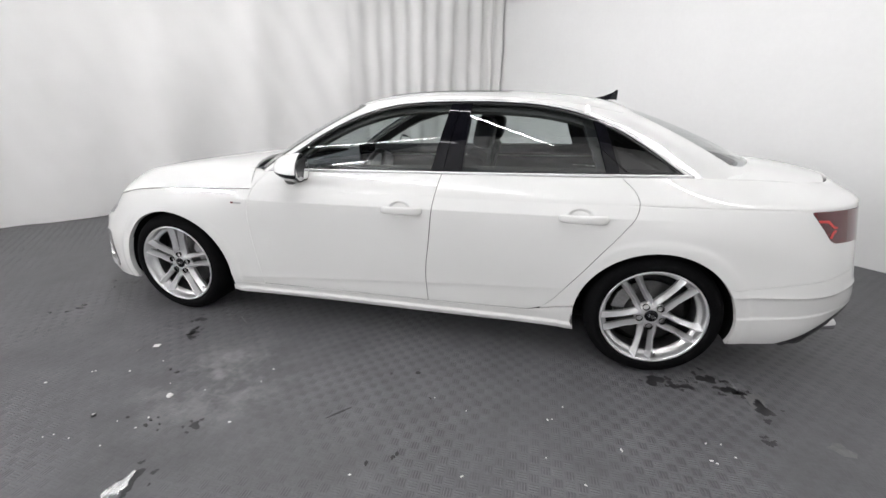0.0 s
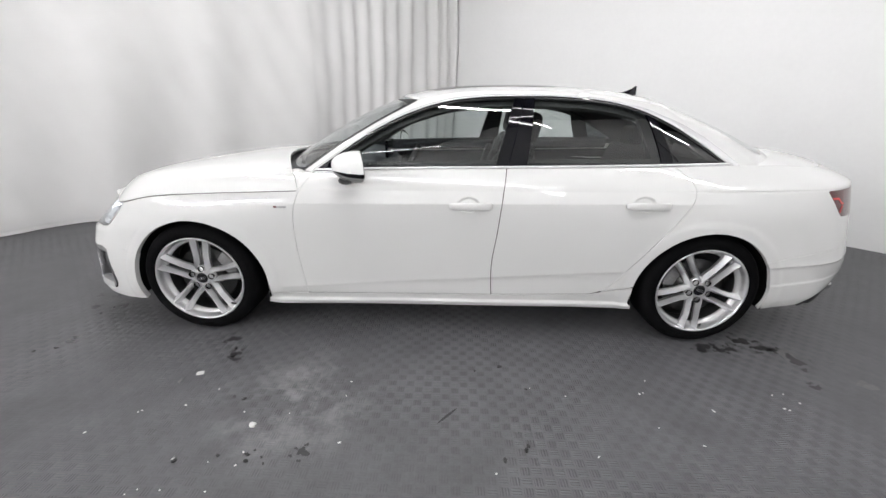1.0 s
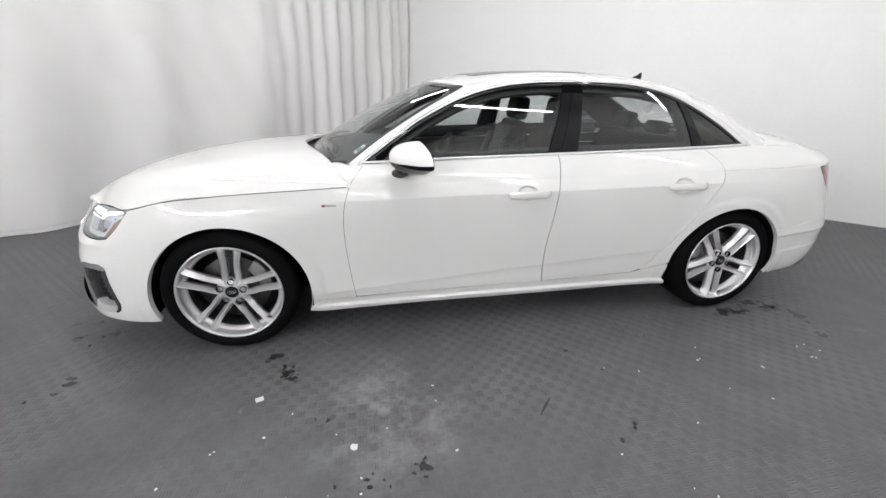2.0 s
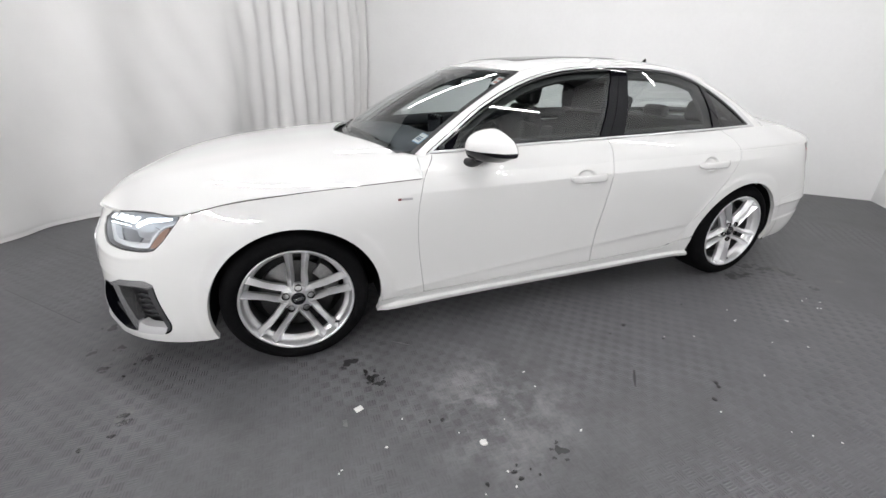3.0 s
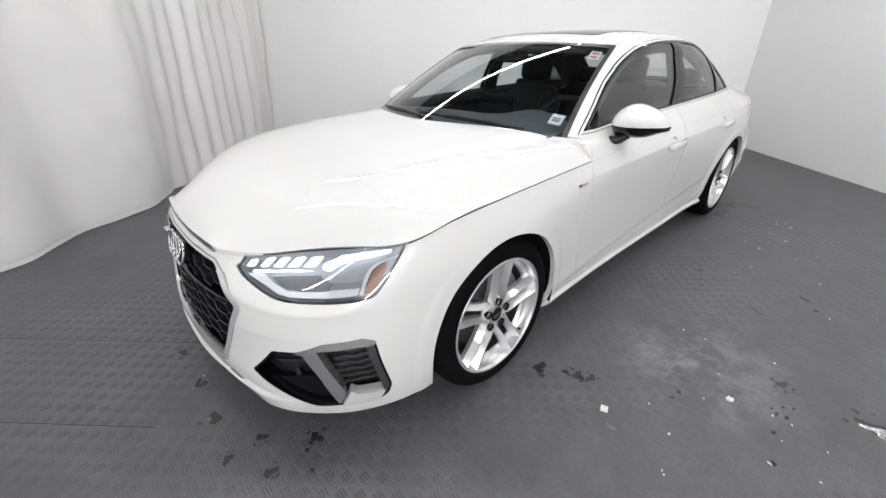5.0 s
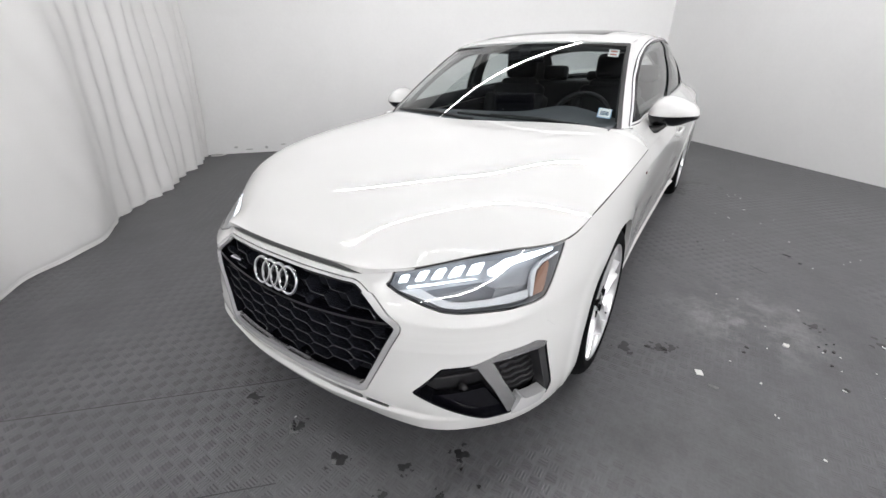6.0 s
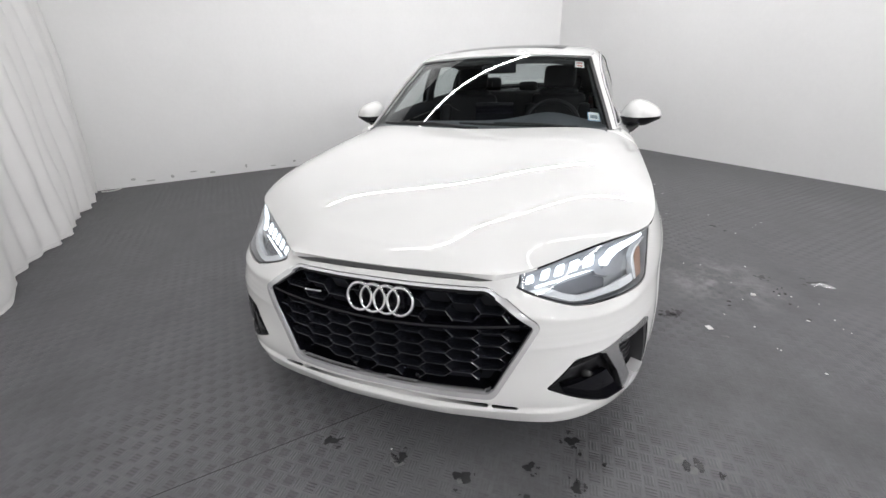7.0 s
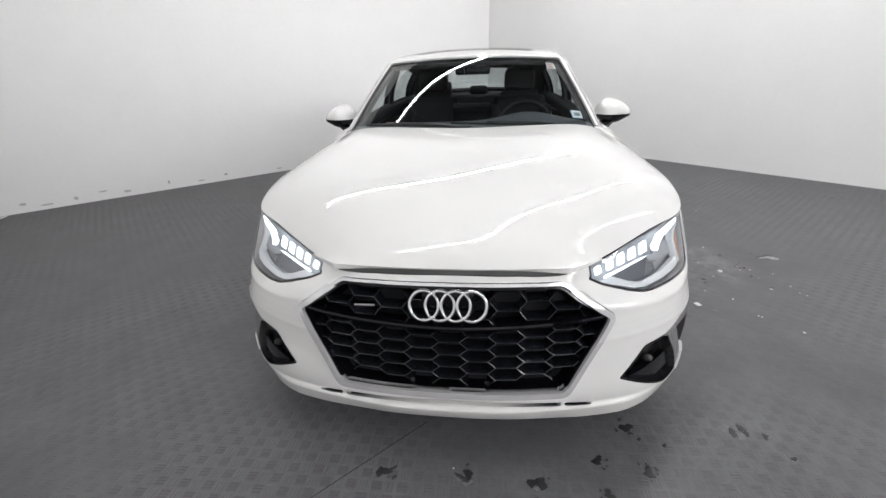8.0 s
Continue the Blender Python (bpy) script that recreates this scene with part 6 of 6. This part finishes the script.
def seat(y, x=1.42):
    s = new("front_seat")
    s.parent = car
    tagged(s, "black leather front seat with headrest")
    bm = bmesh.new()
    cushion(bm, (0.52, 0.46, 0.16), (x, y, 0.42), -6, 0.06)
    for k in (-1, 1):
        cushion(bm, (0.46, 0.10, 0.19), (x, y + k * 0.22, 0.44), -6, 0.045)
    part("seat_cushion", bm, LEATHER, s, smooth=True)
    bm = bmesh.new()
    cushion(bm, (0.14, 0.44, 0.62), (x + 0.34, y, 0.74), 17, 0.06)
    cushion(bm, (0.12, 0.32, 0.16), (x + 0.425, y, 1.00), 17, 0.05)
    for k in (-1, 1):
        cushion(bm, (0.17, 0.10, 0.50), (x + 0.30, y + k * 0.215, 0.72), 17, 0.045)
    part("backrest", bm, LEATHER, s, smooth=True)
    bm = bmesh.new()
    cushion(bm, (0.11, 0.255, 0.175), (x + 0.465, y, 1.165), 10, 0.052)
    part("headrest", bm, LEATHER, s, smooth=True)
    for k in (-0.06, 0.06):
        v, f = tube([(x + 0.45, y + k, 1.02), (x + 0.465, y + k, 1.12)], 0.006, 8)
        mesh_object("headrest_post", v, f, CHROME, s)


seat(-0.37), seat(0.37)
bench = new("rear_bench")
bench.parent = car
tagged(bench, "black leather rear bench with headrests")
bm = bmesh.new()
cushion(bm, (0.50, 1.24, 0.18), (2.40, 0, 0.42), -6, 0.06)
part("seat_cushion", bm, LEATHER, bench, smooth=True)
bm = bmesh.new()
cushion(bm, (0.16, 1.26, 0.60), (2.72, 0, 0.72), 24, 0.06)
part("backrest", bm, LEATHER, bench, smooth=True)
for y in (-0.42, 0.0, 0.42):
    bm = bmesh.new()
    cushion(bm, (0.10, 0.25 if y else 0.2, 0.14 if y else 0.09), (2.86, y, 1.075 if y else 1.05), 12, 0.045)
    part("headrest", bm, LEATHER, bench, smooth=True)
bm = bmesh.new()
cushion(bm, (0.30, 1.10, 0.05), (2.99, 0, 0.985), 0, 0.02)
part("parcel_shelf", bm, CABIN, car)

# dashboard: a long rounded bar with a hood over the dials
v, f = [], []
sec = [(0.50, 0.880), (0.60, 0.935), (0.75, 0.945), (0.90, 0.935), (0.985, 0.905), (1.02, 0.86), (1.00, 0.80), (1.03, 0.70), (0.98, 0.58), (0.60, 0.55)]
ys = np.linspace(-0.70, 0.70, 41)
for y in ys:
    for x, z in sec:
        hood = 0.058 * math.exp(-((y + 0.37) / 0.22)**2) * math.exp(-((x - 0.93) / 0.14)**2)
        v.append((x - 0.10 * (abs(y) / 0.7)**3, y, z + hood))
n = len(sec)
for i in range(40):
    for k in range(n):
        f.append((n * i + k, n * i + (k + 1) % n, n * i + n + (k + 1) % n, n * i + n + k))
dash = mesh_object("dashboard", v, f, DASH, car, "dark soft-plastic dashboard")
bm = bmesh.new()
box(bm, 0.955, 0.975, -0.13, 0.13, 0.925, 1.045, 0.008)
part("centre_display", bm, GLOSS_BLACK, dash, "dark upright display")
bm = bmesh.new()
box(bm, 1.0, 1.75, -0.11, 0.11, 0.25, 0.60, 0.04)
part("centre_console", bm, CABIN, car)
# steering wheel
tilt = Matrix.Translation((1.13, -0.37, 0.865)) @ Matrix.Rotation(radians(-66), 4, "Y")
sw = new("steering_wheel")
sw.parent = car
ring = [tuple(tilt @ Vector((0.183 * math.cos(a), 0.183 * math.sin(a), 0))) for a in np.linspace(0, 2 * math.pi, 48, endpoint=False)]
v, f = tube(ring, 0.016, 10, True)
mesh_object("wheel_rim", v, f, LEATHER, sw, "black leather rim")
bm = bmesh.new()
cushion(bm, (0.15, 0.16, 0.05), (0, 0, 0), 0, 0.024)
for a in (90, 270, 180):
    m = Matrix.Rotation(radians(a), 4, "Z") @ Matrix.LocRotScale((0.12, 0, 0), None, (0.14, 0.035, 0.018))
    bmesh.ops.create_cube(bm, size=1.0, matrix=m)
bmesh.ops.transform(bm, matrix=tilt, verts=bm.verts)
part("wheel_hub", bm, CABIN, sw, smooth=True, angle=40)
v, f = tube([(1.12, -0.37, 0.86), (0.95, -0.37, 0.79)], 0.04, 12)
mesh_object("column", v, f, CABIN, sw)
# inner mirror
bm = bmesh.new()
cushion(bm, (0.035, 0.235, 0.062), (1.085, 0, 1.250), 12, 0.017)
part("inner_mirror", bm, GLOSS_BLACK, car, "black rear-view mirror", True)
bm = bmesh.new()
cushion(bm, (0.08, 0.07, 0.035), (1.085, 0, 1.283), -25, 0.015)
part("mirror_mount", bm, CABIN, car)
for y in (-0.36, 0.36):
    bm = bmesh.new()
    cushion(bm, (0.13, 0.30, 0.016), (1.225, y * 0.83, 1.310), -9, 0.007)
    part("sun_visor", bm, HEADLINING, car, "grey folded sun visor")
bm = bmesh.new()
box(bm, 0.5, 2.9, -0.74, 0.74, 0.215, 0.245, 0.01)
part("cabin_floor", bm, LINER, car)
bm = bmesh.new()
box(bm, 0.44, 0.50, -0.62, 0.62, 0.24, 0.87, 0.02)
part("bulkhead", bm, LINER, car)


# ---------------------------------------------------------------- litter and marks on the floor
CHIP_WHITE = grain(mat("white_flake", (0.75, 0.75, 0.73), 0.6), (0.62, 0.62, 0.6), (0.82, 0.82, 0.8), 300, 3)
CHIP_DARK = grain(mat("black_scrap", (0.01, 0.01, 0.01), 0.35), (0.006, 0.006, 0.006), (0.02, 0.02, 0.02), 200, 3)
STAIN = grain(mat("wet_black_stain", (0.016, 0.016, 0.017), 0.38, 0, 0.5), (0.012, 0.012, 0.013), (0.028, 0.028, 0.03), 60, 3)
PALE = grain(mat("pale_litter_and_sheen", (0.22, 0.22, 0.22), 0.7), (0.10, 0.10, 0.10), (0.19, 0.19, 0.19), 40, 5)
rng = random.Random(7)


def flake(name, label, at, size, material, thick=0.0015, ragged=0.35, stretch=1.0, turn=None, group="", category="litter"):
    """A ragged little slab lying on the floor."""
    n = 9
    a0 = rng.random() * 6.28 if turn is None else turn
    bm = bmesh.new()
    top, low = [], []
    for k in range(n):
        a = 2 * math.pi * k / n
        r = size / 2 * (1 - ragged * rng.random())
        x, y = r * stretch * math.cos(a), r * math.sin(a)
        px, py = x * math.cos(a0) - y * math.sin(a0), x * math.sin(a0) + y * math.cos(a0)
        top.append(bm.verts.new((px * 0.96, py * 0.96, thick * (0.7 + 0.6 * rng.random()))))
        low.append(bm.verts.new((px, py, 0)))
    bm.faces.new(top)
    for k in range(n):
        bm.faces.new((low[k], low[(k + 1) % n], top[(k + 1) % n], top[k]))
    bm.faces.new(low[::-1])
    ob = part(name, bm, material)
    ob.location = (at[0], at[1], 0.0015)
    return tagged(ob, label, category, group)


# the square white scrap beside the front wheel
bm = bmesh.new()
box(bm, -0.017, 0.017, -0.014, 0.014, 0, 0.003, 0.001, 1)
ob = tagged(part("paper_scrap", bm, CHIP_WHITE), "small square white paper scrap on the rubber floor", "paper")
ob.location, ob.rotation_euler = (0.183, -1.300, 0.0015), (0, 0, 0.35)
flake("white_chip", "thick white plastic chip lying on the floor", (0.602, -1.624), 0.034, CHIP_WHITE, 0.006)
WHITE = [(2.41, -1.26), (2.34, -1.36), (1.98, -1.39), (2.33, -1.57), (1.91, -2.09), (1.84, -2.03), (1.78, -1.99), (1.61, -1.82), (0.34, -1.41), (0.73, -1.55), (0.95, -1.33), (0.95, -1.43), (0.99, -1.70), (0.08, -1.56), (0.53, -1.55), (0.25, -1.52),
         (0.58, -1.93), (0.52, -1.81), (0.63, -1.82), (0.63, -1.76), (0.38, -1.80), (0.34, -1.93), (0.31, -1.95), (0.42, -1.93), (2.02, -1.73), (1.82, -1.34), (2.36, -1.35), (2.47, -1.66), (3.04, -1.33), (3.07, -1.39), (2.97, -1.43), (2.985, -1.44), (2.98, -1.34), (2.63, -1.46), (0.07, -1.57), (-0.06, -1.69), (-0.94, -0.01)]
for p in WHITE:
    flake("white_flake", "tiny white flake on the black floor", p, rng.choice((0.006, 0.008, 0.010)), CHIP_WHITE, 0.002, 0.5, rng.choice((1, 1.5, 2.2)), group="white flakes")
flake("pale_flake", "pale grey dried flake on the floor", (0.121, -1.354), 0.03, PALE, 0.002, 0.5, 1.6)
DARK = [(1.75, -1.69), (1.74, -1.71), (1.65, -1.76), (1.80, -1.35), (2.20, -1.12), (1.56, -1.22), (0.65, -1.77), (0.71, -1.78), (0.73, -1.81), (0.67, -1.75), (0.66, -1.80), (0.54, -1.78), (0.39, -1.81), (0.44, -1.46), (0.49, -1.47), (1.69, -1.18), (0.25, -1.08), (0.27, -1.15), (-0.79, -0.75), (-0.88, -0.66), (-0.77, -0.67), (-0.81, -1.16), (-0.72, -1.13)]
for p in DARK:
    flake("black_scrap", "small black rubber scrap on the floor", p, rng.choice((0.012, 0.018, 0.024)), CHIP_DARK, 0.004, 0.5, rng.choice((1, 1.6)), group="black scraps")
SPOTS = [(0.19, -0.99, 0.07), (0.27, -1.13, 0.055), (0.30, -1.18, 0.045), (0.86, -1.75, 0.05), (-0.97, -0.29, 0.060), (-0.96, -0.06, 0.045), (-0.97, 0.23, 0.05), (-0.99, -0.51, 0.04), (-0.87, -0.50, 0.04), (-0.90, -0.66, 0.045), (-0.72, -0.64, 0.05), (0.84, -2.03, 0.09), (3.32, -1.05, 0.10), (3.23, -0.94, 0.08), (3.15, -0.87, 0.09), (3.03, -0.96, 0.06), (3.27, -0.95, 0.05), (2.88, -0.945, 0.10), (2.96, -0.965, 0.06), (3.245, -1.275, 0.05)]


def stain(at, size):
    """A spilt drop: a wobbly thin blot with small splashes round it."""
    bm = bmesh.new()
    blots = [(0, 0, size * 0.42)] + [(size * (0.5 + 0.5 * rng.random()) * math.cos(a), size * (0.5 + 0.5 * rng.random()) * math.sin(a), size * (0.06 + 0.12 * rng.random())) for a in [rng.random() * 6.28 for _ in range(rng.choice((2, 3, 5)))]]
    for bx, by, r0 in blots:
        p1, p2, p3, n = rng.random() * 6.28, rng.random() * 6.28, rng.random() * 6.28, 20
        rim = []
        for k in range(n):
            a = 2 * math.pi * k / n
            r = r0 * (1 + 0.30 * math.sin(2 * a + p1) + 0.24 * math.sin(3 * a + p2) + 0.14 * math.sin(6 * a + p3))
            rim.append((bx + r * math.cos(a), by + r * math.sin(a)))
        low = [bm.verts.new((px, py, 0)) for px, py in rim]
        top = [bm.verts.new((bx + (px - bx) * 0.9, by + (py - by) * 0.9, 0.0007)) for px, py in rim]
        bm.faces.new(top)
        for k in range(n):
            bm.faces.new((low[k], low[(k + 1) % n], top[(k + 1) % n], top[k]))
    ob = part("oil_stain", bm, STAIN)
    ob.location = (at[0], at[1], 0.0015)
    return tagged(ob, "black oily stain on the rubber floor", "stain", "oil stains")


for x, y, d in SPOTS:
    stain((x, y), d)
# the pale colour of these marks stands for the sheen of wet spots
MARKS = [(4.86, -0.56, 0.16), (3.51, -1.24, 0.10), (3.31, -0.99, 0.12), (-0.72, -1.04, 0.05), (-0.69, -1.00, 0.04), (-0.98, -0.05, 0.05), (-0.98, -0.29, 0.04)]
for x, y, d in MARKS:
    flake("pale_mark", "pale patch on the rubber floor, wet sheen put into its colour", (x, y), d, PALE, 0.0006, 0.7, 1.5, group="pale marks", category="stain")

# a scrap of foil pressed over the tread, and wet spots, both with the ribs standing out
def ribbed(name, color, rough, metal, spec):
    m = mat(name, color, rough, metal, spec)
    w = node(m, "ShaderNodeTexWave", Scale=34.0, Distortion=3.0, Detail=1.0)
    co = m.node_tree.nodes.new("ShaderNodeTexCoord")
    bp = node(m, "ShaderNodeBump", Strength=0.8, Distance=0.002)
    link(m, co.outputs["Object"], w.inputs["Vector"])
    link(m, w.outputs[1], bp.inputs["Height"])
    link(m, bp.outputs[0], m.node_tree.nodes["Principled BSDF"].inputs["Normal"])
    return m


WET = ribbed("wet_rubber", (0.05, 0.05, 0.053), 0.10, 0.0, 0.9)
FOIL = ribbed("silver_foil", (0.78, 0.78, 0.79), 0.22, 0.95, 0.5)


def film_patch(name, label, category, material, rows, group=""):
    """A thin film with an uneven edge, along a line of (x, y, half width)."""
    p = hermite(np.array(rows, float), np.linspace(0, 1, 26))
    d = np.gradient(p[:, :2], axis=0)
    d /= np.linalg.norm(d, axis=1, keepdims=True)
    side = np.stack([-d[:, 1], d[:, 0]], 1)
    bm = bmesh.new()
    prev = None
    for (x, y, w), n in zip(p, side):
        l, r = w * (0.65 + 0.5 * rng.random()), w * (0.65 + 0.5 * rng.random())
        c = [bm.verts.new((x + n[0] * k, y + n[1] * k, h)) for k, h in ((l, 0.0004), (l * 0.8, 0.0024), (0.0, 0.0028), (-r * 0.8, 0.0024), (-r, 0.0004))]
        if prev:
            for j in range(4):
                bm.faces.new((prev[j], prev[j + 1], c[j + 1], c[j]))
        prev = c
    bmesh.ops.recalc_face_normals(bm, faces=bm.faces)
    return tagged(part(name, bm, material, smooth=True), label, category, group)


film_patch("foil_scrap", "crumpled silver foil scrap pressed onto the floor", "foil", FOIL, [(0.802, -2.103, 0.010), (0.815, -2.080, 0.026), (0.828, -2.050, 0.030), (0.824, -2.015, 0.014), (0.822, -1.990, 0.006)])
for rows in ([(-0.735, -1.015, 0.006), (-0.712, -1.020, 0.014), (-0.690, -1.018, 0.005)], [(-0.728, -1.062, 0.004), (-0.708, -1.060, 0.016), (-0.672, -1.052, 0.005)], [(-0.738, -1.118, 0.003), (-0.722, -1.122, 0.008), (-0.708, -1.120, 0.003)], [(-0.985, -0.060, 0.004), (-0.968, -0.035, 0.010), (-0.955, -0.015, 0.003)]):
    film_patch("water_spill", "small glistening wet spot on the rubber floor", "wet spot", WET, rows, "wet spots")

# a dark scrape in the rubber
v, f = [], []
for i in range(13):
    t = i / 12
    x, y, w = 1.465 - 0.085 * t, -1.488 - 0.095 * t, 0.0045 * math.sin(math.pi * (0.08 + 0.84 * t)) * (0.8 + 0.4 * rng.random())
    v += [(x - w, y + w, 0.0008), (x, y, 0.0016), (x + w, y - w, 0.0008)]
for i in range(12):
    for k in range(2):
        f.append((3 * i + k, 3 * i + k + 1, 3 * i + 4 + k, 3 * i + 3 + k))
tagged(mesh_object("scrape", v, f, STAIN), "thin dark scrape in the rubber floor", "scrape mark")

# a thin straw near the front wheel
v, f = tube([(0.42, -0.90, 0.004), (0.46, -0.93, 0.005), (0.50, -0.96, 0.004)], 0.0016, 6)
tagged(mesh_object("straw", v, f, PALE), "thin pale straw lying beside the front wheel", "litter")

# seams between the rubber sheets, slightly lifted in places
for name, off, x0, x1 in (("floor_seam", -0.64, -1.9, -0.75), ("floor_seam", -1.33, -1.75, -1.15)):
    v, f = [], []
    n = 40
    for i in range(n + 1):
        x = x0 + (x1 - x0) * i / n
        y = off - x
        h = 0.0008 + 0.0016 * max(0.0, math.sin(i * 0.9 + off * 5)) ** 3
        v += [(x - 0.0015, y - 0.0015, 0.0002), (x - 0.0008, y - 0.0008, h), (x + 0.0015, y + 0.0015, 0.0002)]
    for i in range(n):
        for k in range(2):
            f.append((3 * i + k, 3 * i + k + 1, 3 * i + 4 + k, 3 * i + 3 + k))
    tagged(mesh_object(name, v, f, CHIP_DARK), "dark seam between two rubber sheets", "floor seam", kind="structure")

# end of a white cable at the foot of the curtain
v, f = tube(hermite(np.array([(1.36, 4.95, 0.01), (1.46, 4.86, 0.008), (1.55, 4.88, 0.008), (1.58, 4.95, 0.008), (1.50, 5.00, 0.01), (1.44, 4.98, 0.03)]), np.linspace(0, 1, 30)), 0.007, 8)
tagged(mesh_object("cable", v, f, CHIP_WHITE), "short loop of white cable beside the curtain hem", "cable")

# scuffs low on the side wall
SCUFF = grain(mat("grey_scuff", (0.45, 0.45, 0.44), 0.8), (0.36, 0.36, 0.35), (0.6, 0.6, 0.59), 60, 4)
wa, wb = Vector((*SIDE_END, 0)), Vector((*CORNER, 0))
wd = (wb - wa).normalized()
wn = Vector((wd.y, -wd.x, 0))
for s, z, ln, h in ((0.62, 0.09, 0.07, 0.03), (0.80, 0.05, 0.12, 0.02), (1.05, 0.07, 0.05, 0.045), (1.30, 0.10, 0.10, 0.018), (1.52, 0.06, 0.08, 0.03), (1.95, 0.09, 0.03, 0.05), (2.30, 0.05, 0.10, 0.015), (2.6, 0.08, 0.05, 0.03), (3.3, 0.05, 0.09, 0.015)):
    v, f = [], []
    n = 8
    for side in (0, 1):
        for k in range(n):
            a = 2 * math.pi * k / n
            r = 0.5 + 0.5 * rng.random() if side == 0 else r
            p = wa + wd * (s + ln * 0.5 * math.cos(a) * (0.6 + 0.4 * rng.random())) + wn * (0.0012 - 0.0010 * side)
            v.append((p.x, p.y, max(0.004, z + h * 0.5 * math.sin(a))))
    f = [tuple(range(n))] + [(k, (k + 1) % n, n + (k + 1) % n, n + k) for k in range(n)]
    tagged(mesh_object("wall_scuff", v, f, SCUFF, smooth=False), "grey scuff mark on the white wall", "scuff mark", "wall scuffs")
